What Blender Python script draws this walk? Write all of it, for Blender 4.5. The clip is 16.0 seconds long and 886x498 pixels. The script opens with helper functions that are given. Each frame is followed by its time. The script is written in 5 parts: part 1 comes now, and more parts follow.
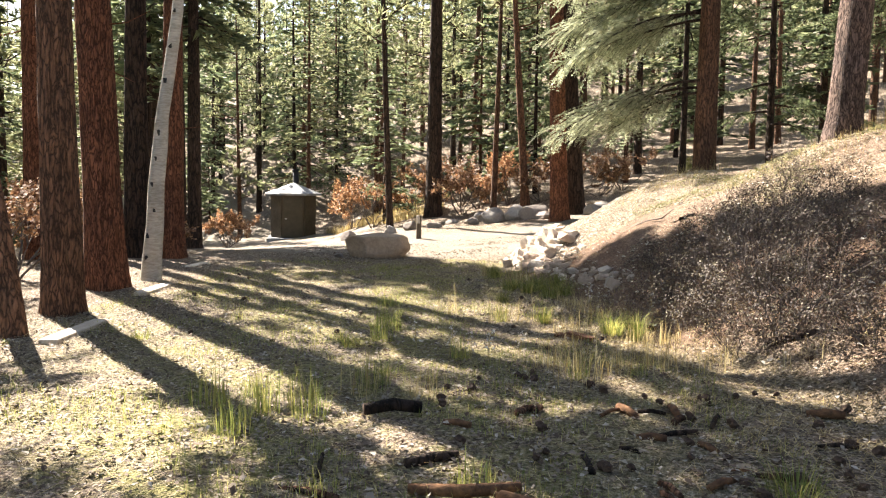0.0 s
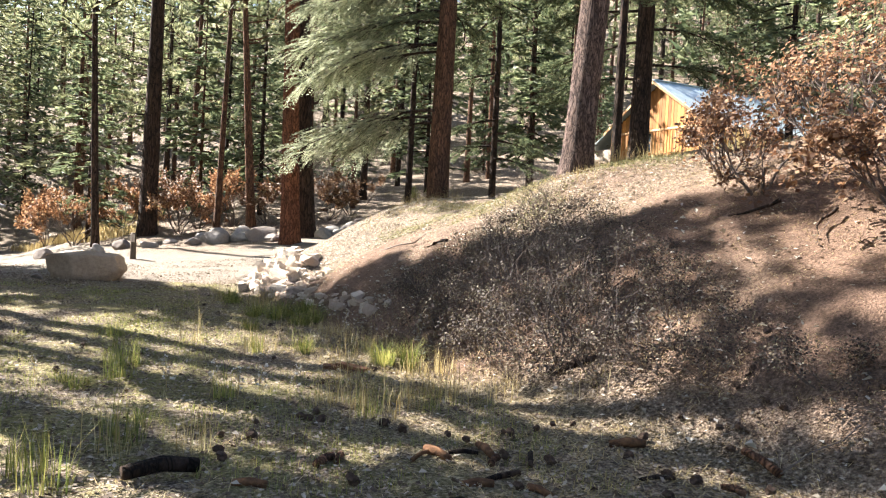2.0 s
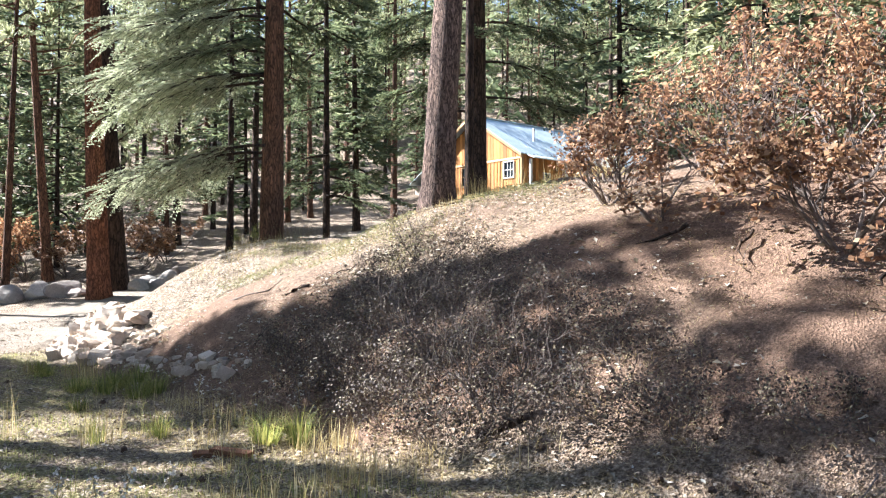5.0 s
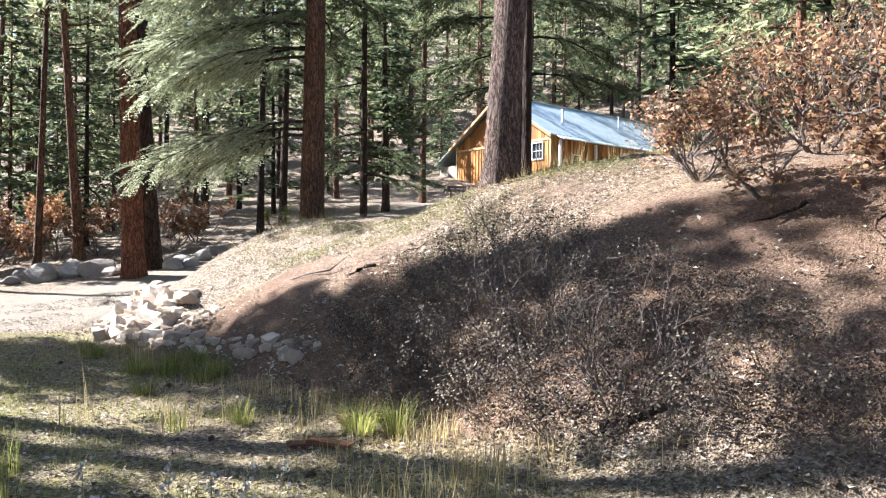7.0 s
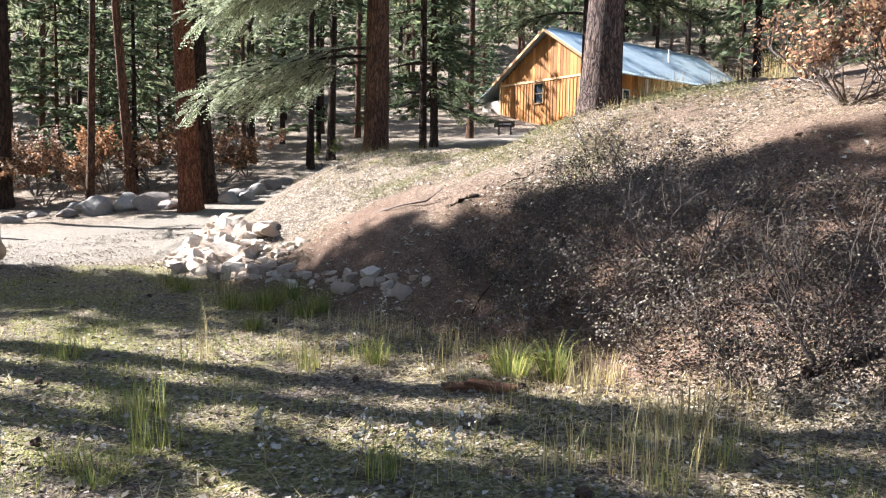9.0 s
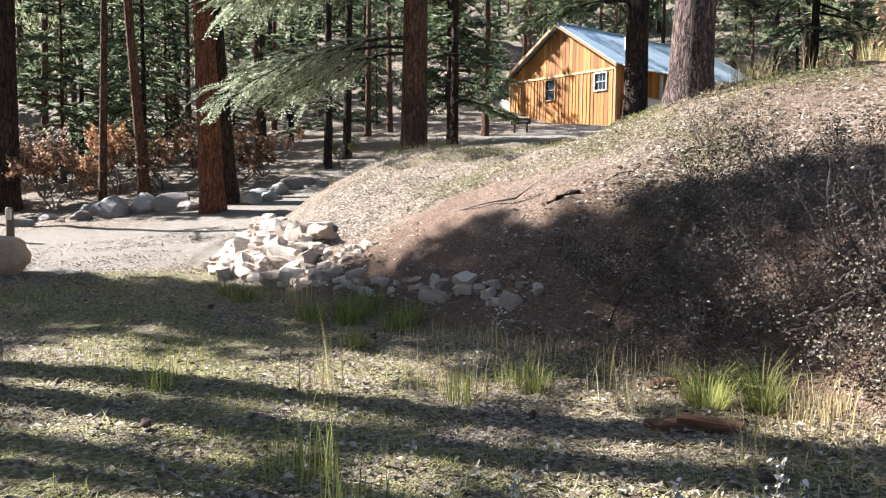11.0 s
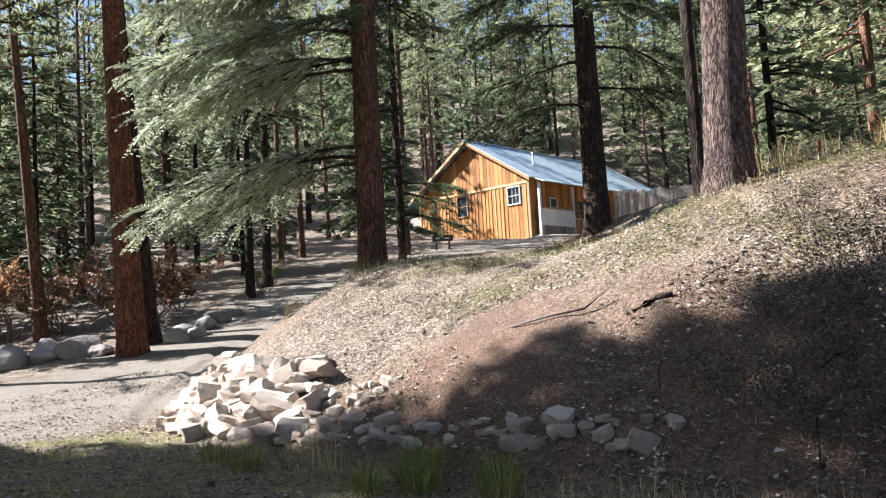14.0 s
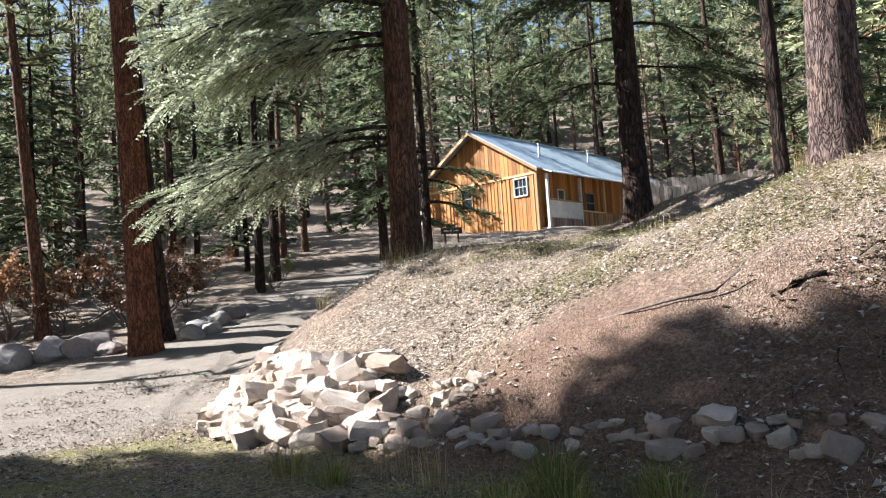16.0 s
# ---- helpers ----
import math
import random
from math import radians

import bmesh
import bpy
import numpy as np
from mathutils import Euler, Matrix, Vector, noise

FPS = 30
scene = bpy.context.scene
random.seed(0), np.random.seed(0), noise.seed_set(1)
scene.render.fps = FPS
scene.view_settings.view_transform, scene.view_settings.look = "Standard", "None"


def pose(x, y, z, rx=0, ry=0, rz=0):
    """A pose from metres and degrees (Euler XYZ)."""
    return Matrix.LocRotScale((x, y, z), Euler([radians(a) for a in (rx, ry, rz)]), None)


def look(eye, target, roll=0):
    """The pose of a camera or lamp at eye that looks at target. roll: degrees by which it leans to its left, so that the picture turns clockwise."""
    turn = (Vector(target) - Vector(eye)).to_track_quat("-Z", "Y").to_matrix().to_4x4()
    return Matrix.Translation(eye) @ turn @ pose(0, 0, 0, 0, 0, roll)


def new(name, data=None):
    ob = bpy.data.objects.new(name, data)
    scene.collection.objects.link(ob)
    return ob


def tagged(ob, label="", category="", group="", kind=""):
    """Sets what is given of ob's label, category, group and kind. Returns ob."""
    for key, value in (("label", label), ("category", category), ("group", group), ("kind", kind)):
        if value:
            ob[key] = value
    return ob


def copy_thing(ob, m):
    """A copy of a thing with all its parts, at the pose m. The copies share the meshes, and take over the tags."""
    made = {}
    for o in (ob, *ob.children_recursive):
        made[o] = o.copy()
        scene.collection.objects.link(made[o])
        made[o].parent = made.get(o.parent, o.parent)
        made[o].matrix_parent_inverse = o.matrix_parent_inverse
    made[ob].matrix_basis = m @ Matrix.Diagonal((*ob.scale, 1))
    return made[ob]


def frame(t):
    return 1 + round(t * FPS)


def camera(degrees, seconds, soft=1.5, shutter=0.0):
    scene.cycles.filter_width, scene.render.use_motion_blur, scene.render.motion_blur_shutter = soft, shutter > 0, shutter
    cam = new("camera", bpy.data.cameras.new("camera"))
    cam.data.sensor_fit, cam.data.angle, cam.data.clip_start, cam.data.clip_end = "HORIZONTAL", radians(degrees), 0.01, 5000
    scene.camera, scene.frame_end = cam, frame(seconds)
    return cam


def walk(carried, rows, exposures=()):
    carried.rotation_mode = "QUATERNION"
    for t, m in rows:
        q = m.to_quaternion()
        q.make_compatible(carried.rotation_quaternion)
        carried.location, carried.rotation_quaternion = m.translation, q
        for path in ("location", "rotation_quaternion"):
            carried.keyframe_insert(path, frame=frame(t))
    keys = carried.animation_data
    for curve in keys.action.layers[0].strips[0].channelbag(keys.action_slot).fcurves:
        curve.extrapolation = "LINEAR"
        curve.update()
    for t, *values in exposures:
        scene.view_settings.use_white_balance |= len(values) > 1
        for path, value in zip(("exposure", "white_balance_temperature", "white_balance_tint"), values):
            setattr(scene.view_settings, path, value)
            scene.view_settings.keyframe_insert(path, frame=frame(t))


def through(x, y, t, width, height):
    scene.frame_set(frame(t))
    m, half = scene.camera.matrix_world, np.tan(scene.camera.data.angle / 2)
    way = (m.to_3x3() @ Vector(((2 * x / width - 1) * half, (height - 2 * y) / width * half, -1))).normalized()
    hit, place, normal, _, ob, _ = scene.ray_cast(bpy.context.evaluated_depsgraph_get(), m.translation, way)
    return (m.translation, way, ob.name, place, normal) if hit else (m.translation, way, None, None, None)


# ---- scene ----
cam = camera(58.6, 16.0, 1.2)
PATH = [
    (0, (2.094, 1.259, 1.627), (1.936, 3.247, 1.486), 0.9),
    (0.5, (1.915, 1.506, 1.604), (1.978, 3.504, 1.534), 1.1),
    (1, (1.778, 1.672, 1.537), (2.05, 3.652, 1.47), 2.3),
    (1.5, (1.568, 1.862, 1.513), (2.009, 3.812, 1.456), 2.8),
    (2, (1.526, 2.141, 1.515), (2.085, 4.061, 1.465), 3.2),
    (2.5, (1.533, 2.347, 1.547), (2.258, 4.21, 1.505), 2.5),
    (3, (1.503, 2.593, 1.575), (2.41, 4.375, 1.625), 2.0),
    (5.5, (1.123, 3.792, 1.528), (2.127, 5.521, 1.586), -0.1),
    (6, (1.044, 3.994, 1.555), (2.05, 5.722, 1.603), -0.7),
    (6.5, (0.919, 4.183, 1.548), (1.91, 5.92, 1.57), 0.6),
    (7, (0.786, 4.467, 1.479), (1.755, 6.217, 1.497), 0.7),
    (7.5, (0.663, 4.679, 1.399), (1.626, 6.431, 1.354), 1.8),
    (8, (0.557, 4.898, 1.387), (1.46, 6.677, 1.249), 1.8),
    (8.5, (0.376, 5.238, 1.371), (1.288, 7.013, 1.245), 1.5),
    (9, (0.219, 5.543, 1.346), (1.132, 7.318, 1.21), 1.1),
    (11.5, (-0.47, 7.459, 1.26), (0.473, 9.217, 1.125), 0.6),
    (12, (-0.58, 7.88, 1.225), (0.366, 9.636, 1.087), 0.4),
    (12.5, (-0.711, 8.24, 1.185), (0.264, 9.98, 1.048), 0.3),
    (13, (-0.744, 8.648, 1.195), (0.394, 10.287, 1.059), 0.4),
    (13.5, (-0.711, 9.148, 1.269), (0.461, 10.766, 1.358), -1.6),
    (14, (-0.78, 9.497, 1.256), (0.4, 11.103, 1.428), -3.1),
    (14.5, (-0.794, 9.875, 1.269), (0.404, 11.467, 1.44), -4.0),
    (15, (-0.802, 10.293, 1.281), (0.401, 11.882, 1.452), -4.7),
    (15.5, (-0.828, 10.608, 1.211), (0.389, 12.186, 1.375), -3.7),
    (16, (-0.94, 10.956, 1.219), (0.268, 12.541, 1.382), -3.6),
]
TONE = [(0, 2.68, 7000, 13), (1.5, 2.55, 6700, 13), (3, 2.68, 6100, 12), (7, 2.5, 5850, 12), (12.5, 2.08, 5750, 12), (16, 1.97, 5800, 12)]
walk(cam, [(t, look(eye, target, roll)) for t, eye, target, roll in PATH], TONE)

# ---- light ----
SUN_DIR = Vector((-0.67, 0.74, 0.0)).normalized()
SUN_UP = radians(39)
world = bpy.data.worlds.new("world")
scene.world = world
world.use_nodes = True
wt = world.node_tree
sky = wt.nodes.new("ShaderNodeTexSky")
sky.sky_type = "NISHITA"
sky.sun_disc = False
sky.sun_elevation = SUN_UP
sky.sun_rotation = math.atan2(SUN_DIR.x, SUN_DIR.y)
wt.links.new(sky.outputs[0], wt.nodes["Background"].inputs[0])
wt.nodes["Background"].inputs[1].default_value = 0.047
sun = new("sun", bpy.data.lights.new("sun", "SUN"))
sun.data.energy = 5.0
sun.data.angle = radians(0.45)
sun.data.color = (1.0, 0.945, 0.87)
to_sun = SUN_DIR * math.cos(SUN_UP) + Vector((0, 0, math.sin(SUN_UP)))
sun.matrix_world = look(to_sun * 60, (0, 0, 0))


# ---- materials ----
def material(name, rough=0.85, spec=0.3, metal=0.0):
    m = bpy.data.materials.new(name)
    m.use_nodes = True
    p = m.node_tree.nodes["Principled BSDF"]
    p.inputs["Roughness"].default_value = rough
    p.inputs["Specular IOR Level"].default_value = spec
    p.inputs["Metallic"].default_value = metal
    return m, m.node_tree, p


def coords(nt, scale=(1, 1, 1), space="Object"):
    c = nt.nodes.new("ShaderNodeTexCoord")
    mp = nt.nodes.new("ShaderNodeMapping")
    mp.inputs["Scale"].default_value = scale
    nt.links.new(c.outputs[space], mp.inputs[0])
    return mp.outputs[0]


def noise_tex(nt, vec, scale, detail=5, rough=0.6):
    n = nt.nodes.new("ShaderNodeTexNoise")
    n.inputs["Scale"].default_value, n.inputs["Detail"].default_value, n.inputs["Roughness"].default_value = scale, detail, rough
    nt.links.new(vec, n.inputs["Vector"])
    return n.outputs["Fac"]


def ramp(nt, fac, stops):
    r = nt.nodes.new("ShaderNodeValToRGB")
    e = r.color_ramp.elements
    while len(e) < len(stops):
        e.new(0.5)
    for el, (pos, col) in zip(e, stops):
        el.position, el.color = pos, (*col, 1) if len(col) == 3 else col
    nt.links.new(fac, r.inputs[0])
    return r.outputs[0]


def mix(nt, fac, a, b, kind="MIX"):
    n = nt.nodes.new("ShaderNodeMixRGB")
    n.blend_type = kind
    for i, v in ((0, fac), (1, a), (2, b)):
        if hasattr(v, "is_linked"):
            nt.links.new(v, n.inputs[i])
        elif i == 0:
            n.inputs[0].default_value = v
        else:
            n.inputs[i].default_value = (*v, 1)
    return n.outputs[0]


def bump(nt, p, fac, strength=0.5, dist=0.02):
    b = nt.nodes.new("ShaderNodeBump")
    b.inputs["Strength"].default_value, b.inputs["Distance"].default_value = strength, dist
    nt.links.new(fac, b.inputs["Height"])
    nt.links.new(b.outputs[0], p.inputs["Normal"])


def rand_object(nt):
    return nt.nodes.new("ShaderNodeObjectInfo").outputs["Random"]


def rand_island(nt):
    return nt.nodes.new("ShaderNodeNewGeometry").outputs["Random Per Island"]


def simple(name, dark, light, scale=6, rough=0.85, relief=0.4, dist=0.01, spec=0.3, stretch=(1, 1, 1), island=0.0):
    """A two-tone surface with grain at two scales."""
    m, nt, p = material(name, rough, spec)
    v = coords(nt, stretch)
    f = noise_tex(nt, v, scale, 8, 0.65)
    col = ramp(nt, f, [(0.3, dark), (0.7, light)])
    big = noise_tex(nt, v, scale * 0.13, 3)
    col = mix(nt, 1.0, col, ramp(nt, big, [(0.3, (0.7, 0.7, 0.7)), (0.7, (1.1, 1.1, 1.1))]), "MULTIPLY")
    if island:
        lo = 1 - island
        col = mix(nt, 1.0, col, ramp(nt, rand_island(nt), [(0, (lo, lo, lo)), (1, (1.1, 1.1, 1.1))]), "MULTIPLY")
    nt.links.new(col, p.inputs["Base Color"])
    bump(nt, p, f, relief, dist)
    return m


def leafy(name, stops, through=0.3, rough=0.6, tree=0.25):
    """Foliage: colour differs from leaf to leaf and from plant to plant, and lets light through."""
    m, nt, p = material(name, rough, 0.25)
    col = ramp(nt, rand_island(nt), stops)
    lo, hi = 1 - tree, 1 + tree
    col = mix(nt, 1.0, col, ramp(nt, rand_object(nt), [(0, (lo, lo, lo * 0.95)), (1, (hi, hi, hi))]), "MULTIPLY")
    nt.links.new(col, p.inputs["Base Color"])
    tr = nt.nodes.new("ShaderNodeBsdfTranslucent")
    nt.links.new(col, tr.inputs[0])
    ms = nt.nodes.new("ShaderNodeMixShader")
    ms.inputs[0].default_value = through
    nt.links.new(p.outputs[0], ms.inputs[1])
    nt.links.new(tr.outputs[0], ms.inputs[2])
    nt.links.new(ms.outputs[0], nt.nodes["Material Output"].inputs[0])
    return m


def bark(name, deep, dark, light, scale=9.0):
    m, nt, p = material(name, 0.92, 0.15)
    v = coords(nt, (1, 1, 0.24))
    vor = nt.nodes.new("ShaderNodeTexVoronoi")
    vor.feature = "DISTANCE_TO_EDGE"
    vor.inputs["Scale"].default_value = scale
    warp = nt.nodes.new("ShaderNodeVectorMath")
    n3 = nt.nodes.new("ShaderNodeTexNoise")
    n3.inputs["Scale"].default_value = 7
    n3.inputs["Detail"].default_value = 6
    nt.links.new(v, n3.inputs["Vector"])
    sc = nt.nodes.new("ShaderNodeVectorMath")
    sc.operation = "SCALE"
    sc.inputs["Scale"].default_value = 0.34
    nt.links.new(n3.outputs["Color"], sc.inputs[0])
    nt.links.new(v, warp.inputs[0])
    nt.links.new(sc.outputs[0], warp.inputs[1])
    nt.links.new(warp.outputs[0], vor.inputs["Vector"])
    f = noise_tex(nt, coords(nt, (1, 1, 0.45)), 34, 9, 0.75)
    plate = ramp(nt, f, [(0.3, dark), (0.72, light)])
    tone = ramp(nt, noise_tex(nt, coords(nt), 1.1, 4), [(0.3, (0.75, 0.75, 0.78)), (0.7, (1.2, 1.1, 1.0))])
    plate = mix(nt, 1.0, plate, tone, "MULTIPLY")
    edge = ramp(nt, vor.outputs["Distance"], [(0.0, (0.0, 0.0, 0.0)), (0.09, (0.6, 0.6, 0.6)), (0.22, (1, 1, 1))])
    streak = noise_tex(nt, coords(nt, (1, 1, 0.12)), 22, 6, 0.7)
    plate = mix(nt, 1.0, plate, ramp(nt, streak, [(0.35, (0.45, 0.43, 0.42)), (0.6, (1.15, 1.12, 1.1))]), "MULTIPLY")
    col = mix(nt, edge, deep, plate)
    col = mix(nt, 1.0, col, ramp(nt, rand_object(nt), [(0, (0.75, 0.75, 0.75)), (1, (1.2, 1.15, 1.1))]), "MULTIPLY")
    nt.links.new(col, p.inputs["Base Color"])
    h = mix(nt, 0.45, edge, mix(nt, 0.5, f, streak))
    bump(nt, p, h, 0.9, 0.035)
    return m


def ground_material():
    m, nt, p = material("forest_floor", 0.95, 0.15)
    v = coords(nt)
    at = nt.nodes.new("ShaderNodeVertexColor")
    at.layer_name = "cover"
    sep = nt.nodes.new("ShaderNodeSeparateColor")
    nt.links.new(at.outputs[0], sep.inputs[0])
    fine = noise_tex(nt, v, 28, 8, 0.75)
    mid = noise_tex(nt, v, 4.5, 6, 0.65)
    big = noise_tex(nt, v, 0.6, 4)
    flake = nt.nodes.new("ShaderNodeTexVoronoi")
    flake.inputs["Scale"].default_value = 64
    flake.inputs["Randomness"].default_value = 1.0
    nt.links.new(v, flake.inputs["Vector"])
    flake2 = nt.nodes.new("ShaderNodeTexVoronoi")
    flake2.inputs["Scale"].default_value = 19
    nt.links.new(v, flake2.inputs["Vector"])
    litter = ramp(nt, fine, [(0.37, (0.05, 0.038, 0.028)), (0.49, (0.20, 0.165, 0.125)), (0.62, (0.52, 0.46, 0.375))])
    tone = ramp(nt, flake.outputs["Color"], [(0.25, (0.55, 0.53, 0.52)), (0.5, (0.95, 0.93, 0.92)), (0.78, (1.3, 1.28, 1.25))])
    litter = mix(nt, 0.65, litter, tone, "MULTIPLY")
    litter = mix(nt, 0.3, litter, ramp(nt, flake2.outputs["Color"], [(0.3, (0.6, 0.57, 0.55)), (0.7, (1.25, 1.22, 1.2))]), "MULTIPLY")
    litter = mix(nt, 1.0, litter, ramp(nt, mid, [(0.3, (0.65, 0.62, 0.6)), (0.7, (1.2, 1.15, 1.1))]), "MULTIPLY")
    soil = ramp(nt, fine, [(0.3, (0.085, 0.056, 0.04)), (0.7, (0.275, 0.19, 0.138))])
    soil = mix(nt, 1.0, soil, ramp(nt, mid, [(0.3, (0.75, 0.72, 0.7)), (0.7, (1.15, 1.12, 1.1))]), "MULTIPLY")
    soil = mix(nt, 0.6, soil, tone, "MULTIPLY")
    gravel = ramp(nt, noise_tex(nt, v, 60, 6, 0.8), [(0.3, (0.15, 0.13, 0.105)), (0.7, (0.35, 0.305, 0.25))])
    gravel = mix(nt, 1.0, gravel, ramp(nt, mid, [(0.3, (0.85, 0.83, 0.8)), (0.7, (1.1, 1.1, 1.1))]), "MULTIPLY")
    moss = ramp(nt, fine, [(0.3, (0.07, 0.068, 0.022)), (0.7, (0.34, 0.32, 0.105))])
    patch = ramp(nt, mix(nt, 0.5, big, mid), [(0.43, (0, 0, 0)), (0.56, (0.85, 0.85, 0.85))])
    g = nt.nodes.new("ShaderNodeMath")
    g.operation = "MULTIPLY"
    nt.links.new(sep.outputs[1], g.inputs[0])
    nt.links.new(patch, g.inputs[1])
    col = mix(nt, g.outputs[0], litter, moss)
    # Bare soil; along the bank's foot its dark colour also carries shade.
    col = mix(nt, sep.outputs[2], col, soil)
    col = mix(nt, sep.outputs[0], col, gravel)
    nt.links.new(col, p.inputs["Base Color"])
    bump(nt, p, mix(nt, 0.5, mix(nt, 0.35, fine, mid), flake.outputs["Distance"]), 0.9, 0.045)
    return m


GROUND = ground_material()
PINE_BARK = bark("pine_bark", (0.03, 0.02, 0.015), (0.13, 0.075, 0.05), (0.30, 0.18, 0.125), 14)
RED_BARK = bark("red_bark", (0.04, 0.018, 0.012), (0.155, 0.07, 0.043), (0.29, 0.14, 0.088), 17)
GREY_BARK = bark("grey_plated_bark", (0.03, 0.02, 0.018), (0.12, 0.085, 0.073), (0.36, 0.285, 0.25), 19)
BROWN_BARK = bark("brown_bark", (0.04, 0.025, 0.018), (0.15, 0.085, 0.055), (0.25, 0.15, 0.10), 14)
DARK_BARK = bark("dark_bark", (0.012, 0.010, 0.009), (0.045, 0.033, 0.027), (0.11, 0.08, 0.06), 9)
TWIG = simple("twig_bark", (0.08, 0.06, 0.048), (0.27, 0.22, 0.19), 30, island=0.55)
NEEDLE = leafy("pine_needles", [(0, (0.12, 0.145, 0.075)), (0.5, (0.27, 0.29, 0.155)), (1, (0.48, 0.475, 0.29))], 0.48)
FIR = leafy("fir_needles", [(0, (0.06, 0.088, 0.05)), (0.5, (0.15, 0.185, 0.10)), (1, (0.28, 0.31, 0.17))], 0.45)
PALE = leafy("pale_spruce_needles", [(0, (0.24, 0.28, 0.18)), (0.5, (0.42, 0.45, 0.31)), (1, (0.62, 0.63, 0.46))], 0.5)
OAK = leafy("dry_oak_leaves", [(0, (0.10, 0.048, 0.028)), (0.4, (0.23, 0.115, 0.058)), (0.75, (0.37, 0.21, 0.108)), (1, (0.54, 0.38, 0.24))], 0.38)
GRASS = leafy("grass", [(0, (0.10, 0.14, 0.035)), (0.5, (0.24, 0.265, 0.07)), (1, (0.50, 0.44, 0.15))], 0.42)
STRAW = leafy("dry_grass", [(0, (0.30, 0.22, 0.09)), (0.6, (0.48, 0.38, 0.18)), (1, (0.62, 0.54, 0.32))], 0.35)
LITTER = leafy("fallen_leaves", [(0, (0.07, 0.045, 0.03)), (0.45, (0.17, 0.125, 0.092)), (0.8, (0.32, 0.265, 0.205)), (1, (0.50, 0.445, 0.37))], 0.1, 0.8)
CREEPER = leafy("creeper_leaves", [(0, (0.09, 0.10, 0.04)), (0.6, (0.22, 0.22, 0.10)), (1, (0.40, 0.36, 0.20))], 0.3)
# Dull scrub leaves, toned darker still to deepen the shade on the bank.
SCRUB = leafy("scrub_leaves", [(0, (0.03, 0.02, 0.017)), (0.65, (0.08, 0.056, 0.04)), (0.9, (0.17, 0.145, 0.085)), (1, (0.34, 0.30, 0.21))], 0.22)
# Pale leaves, their tone raised further so the bank reads as sunlit.
PALE_LITTER = leafy("brightened_leaves", [(0, (0.22, 0.18, 0.13)), (0.4, (0.50, 0.45, 0.37)), (1, (0.72, 0.68, 0.60))], 0.1, 0.8)


def stone_material(name, a, b, c):
    m, nt, p = material(name, 0.9, 0.25)
    v = coords(nt)
    f = noise_tex(nt, v, 14, 9, 0.7)
    k = noise_tex(nt, v, 2.2, 4)
    col = mix(nt, k, ramp(nt, f, [(0.3, a), (0.7, b)]), ramp(nt, f, [(0.3, b), (0.7, c)]))
    col = mix(nt, 1.0, col, ramp(nt, rand_object(nt), [(0, (0.62, 0.54, 0.49)), (0.3, (0.9, 0.8, 0.72)), (0.6, (1.0, 0.97, 0.92)), (1, (1.25, 1.2, 1.13))]), "MULTIPLY")
    nt.links.new(col, p.inputs["Base Color"])
    rough = noise_tex(nt, v, 5, 8, 0.7)
    bump(nt, p, mix(nt, 0.5, f, rough), 0.8, 0.05)
    return m


STONE = stone_material("granite", (0.13, 0.125, 0.125), (0.27, 0.26, 0.255), (0.42, 0.40, 0.375))
BOULDER = stone_material("tan_granite", (0.19, 0.145, 0.105), (0.33, 0.265, 0.2), (0.46, 0.385, 0.305))
WALL_STONE = stone_material("sandstone", (0.30, 0.245, 0.2), (0.50, 0.435, 0.37), (0.72, 0.66, 0.58))


def planks_material(name, dark, light, grain=(9, 9, 0.6), rough=0.7):
    m, nt, p = material(name, rough, 0.3)
    v = coords(nt, grain)
    f = noise_tex(nt, v, 4, 7, 0.65)
    col = ramp(nt, f, [(0.3, dark), (0.7, light)])
    col = mix(nt, 1.0, col, ramp(nt, rand_object(nt), [(0, (0.5, 0.46, 0.43)), (1, (1.25, 1.2, 1.15))]), "MULTIPLY")
    nt.links.new(col, p.inputs["Base Color"])
    bump(nt, p, f, 0.3, 0.01)
    return m


CABIN_WOOD = planks_material("varnished_pine_boards", (0.30, 0.12, 0.03), (0.60, 0.30, 0.085))
TRIM_WOOD = planks_material("pale_trim_wood", (0.45, 0.28, 0.13), (0.68, 0.48, 0.26))
GREY_WOOD = planks_material("weathered_boards", (0.26, 0.235, 0.205), (0.50, 0.46, 0.41), (8, 8, 1))
SAWN = planks_material("sawn_timber", (0.5, 0.44, 0.35), (0.72, 0.66, 0.55), (1, 8, 8))
# Dark brown wood; behind the cabin's boards it paints the gaps' shadow.
DARK_WOOD = planks_material("dark_brown_and_gap_shade", (0.05, 0.04, 0.03), (0.10, 0.08, 0.055))
RED_ROT = simple("red_rotten_wood", (0.07, 0.03, 0.018), (0.25, 0.115, 0.055), 16, 0.95, 0.8, 0.02, 0.3, (0.4, 3, 3))
ROTTEN = simple("rotten_wood", (0.05, 0.025, 0.015), (0.26, 0.13, 0.06), 18, 0.95, 0.8, 0.02)


def metal_roof_material():
    m, nt, p = material("galvanised_roof", 0.42, 0.5, 0.65)
    f = noise_tex(nt, coords(nt), 1.5, 6)
    nt.links.new(ramp(nt, f, [(0.3, (0.46, 0.57, 0.61)), (0.7, (0.68, 0.77, 0.80))]), p.inputs["Base Color"])
    bump(nt, p, noise_tex(nt, coords(nt), 6, 4), 0.1, 0.01)
    return m


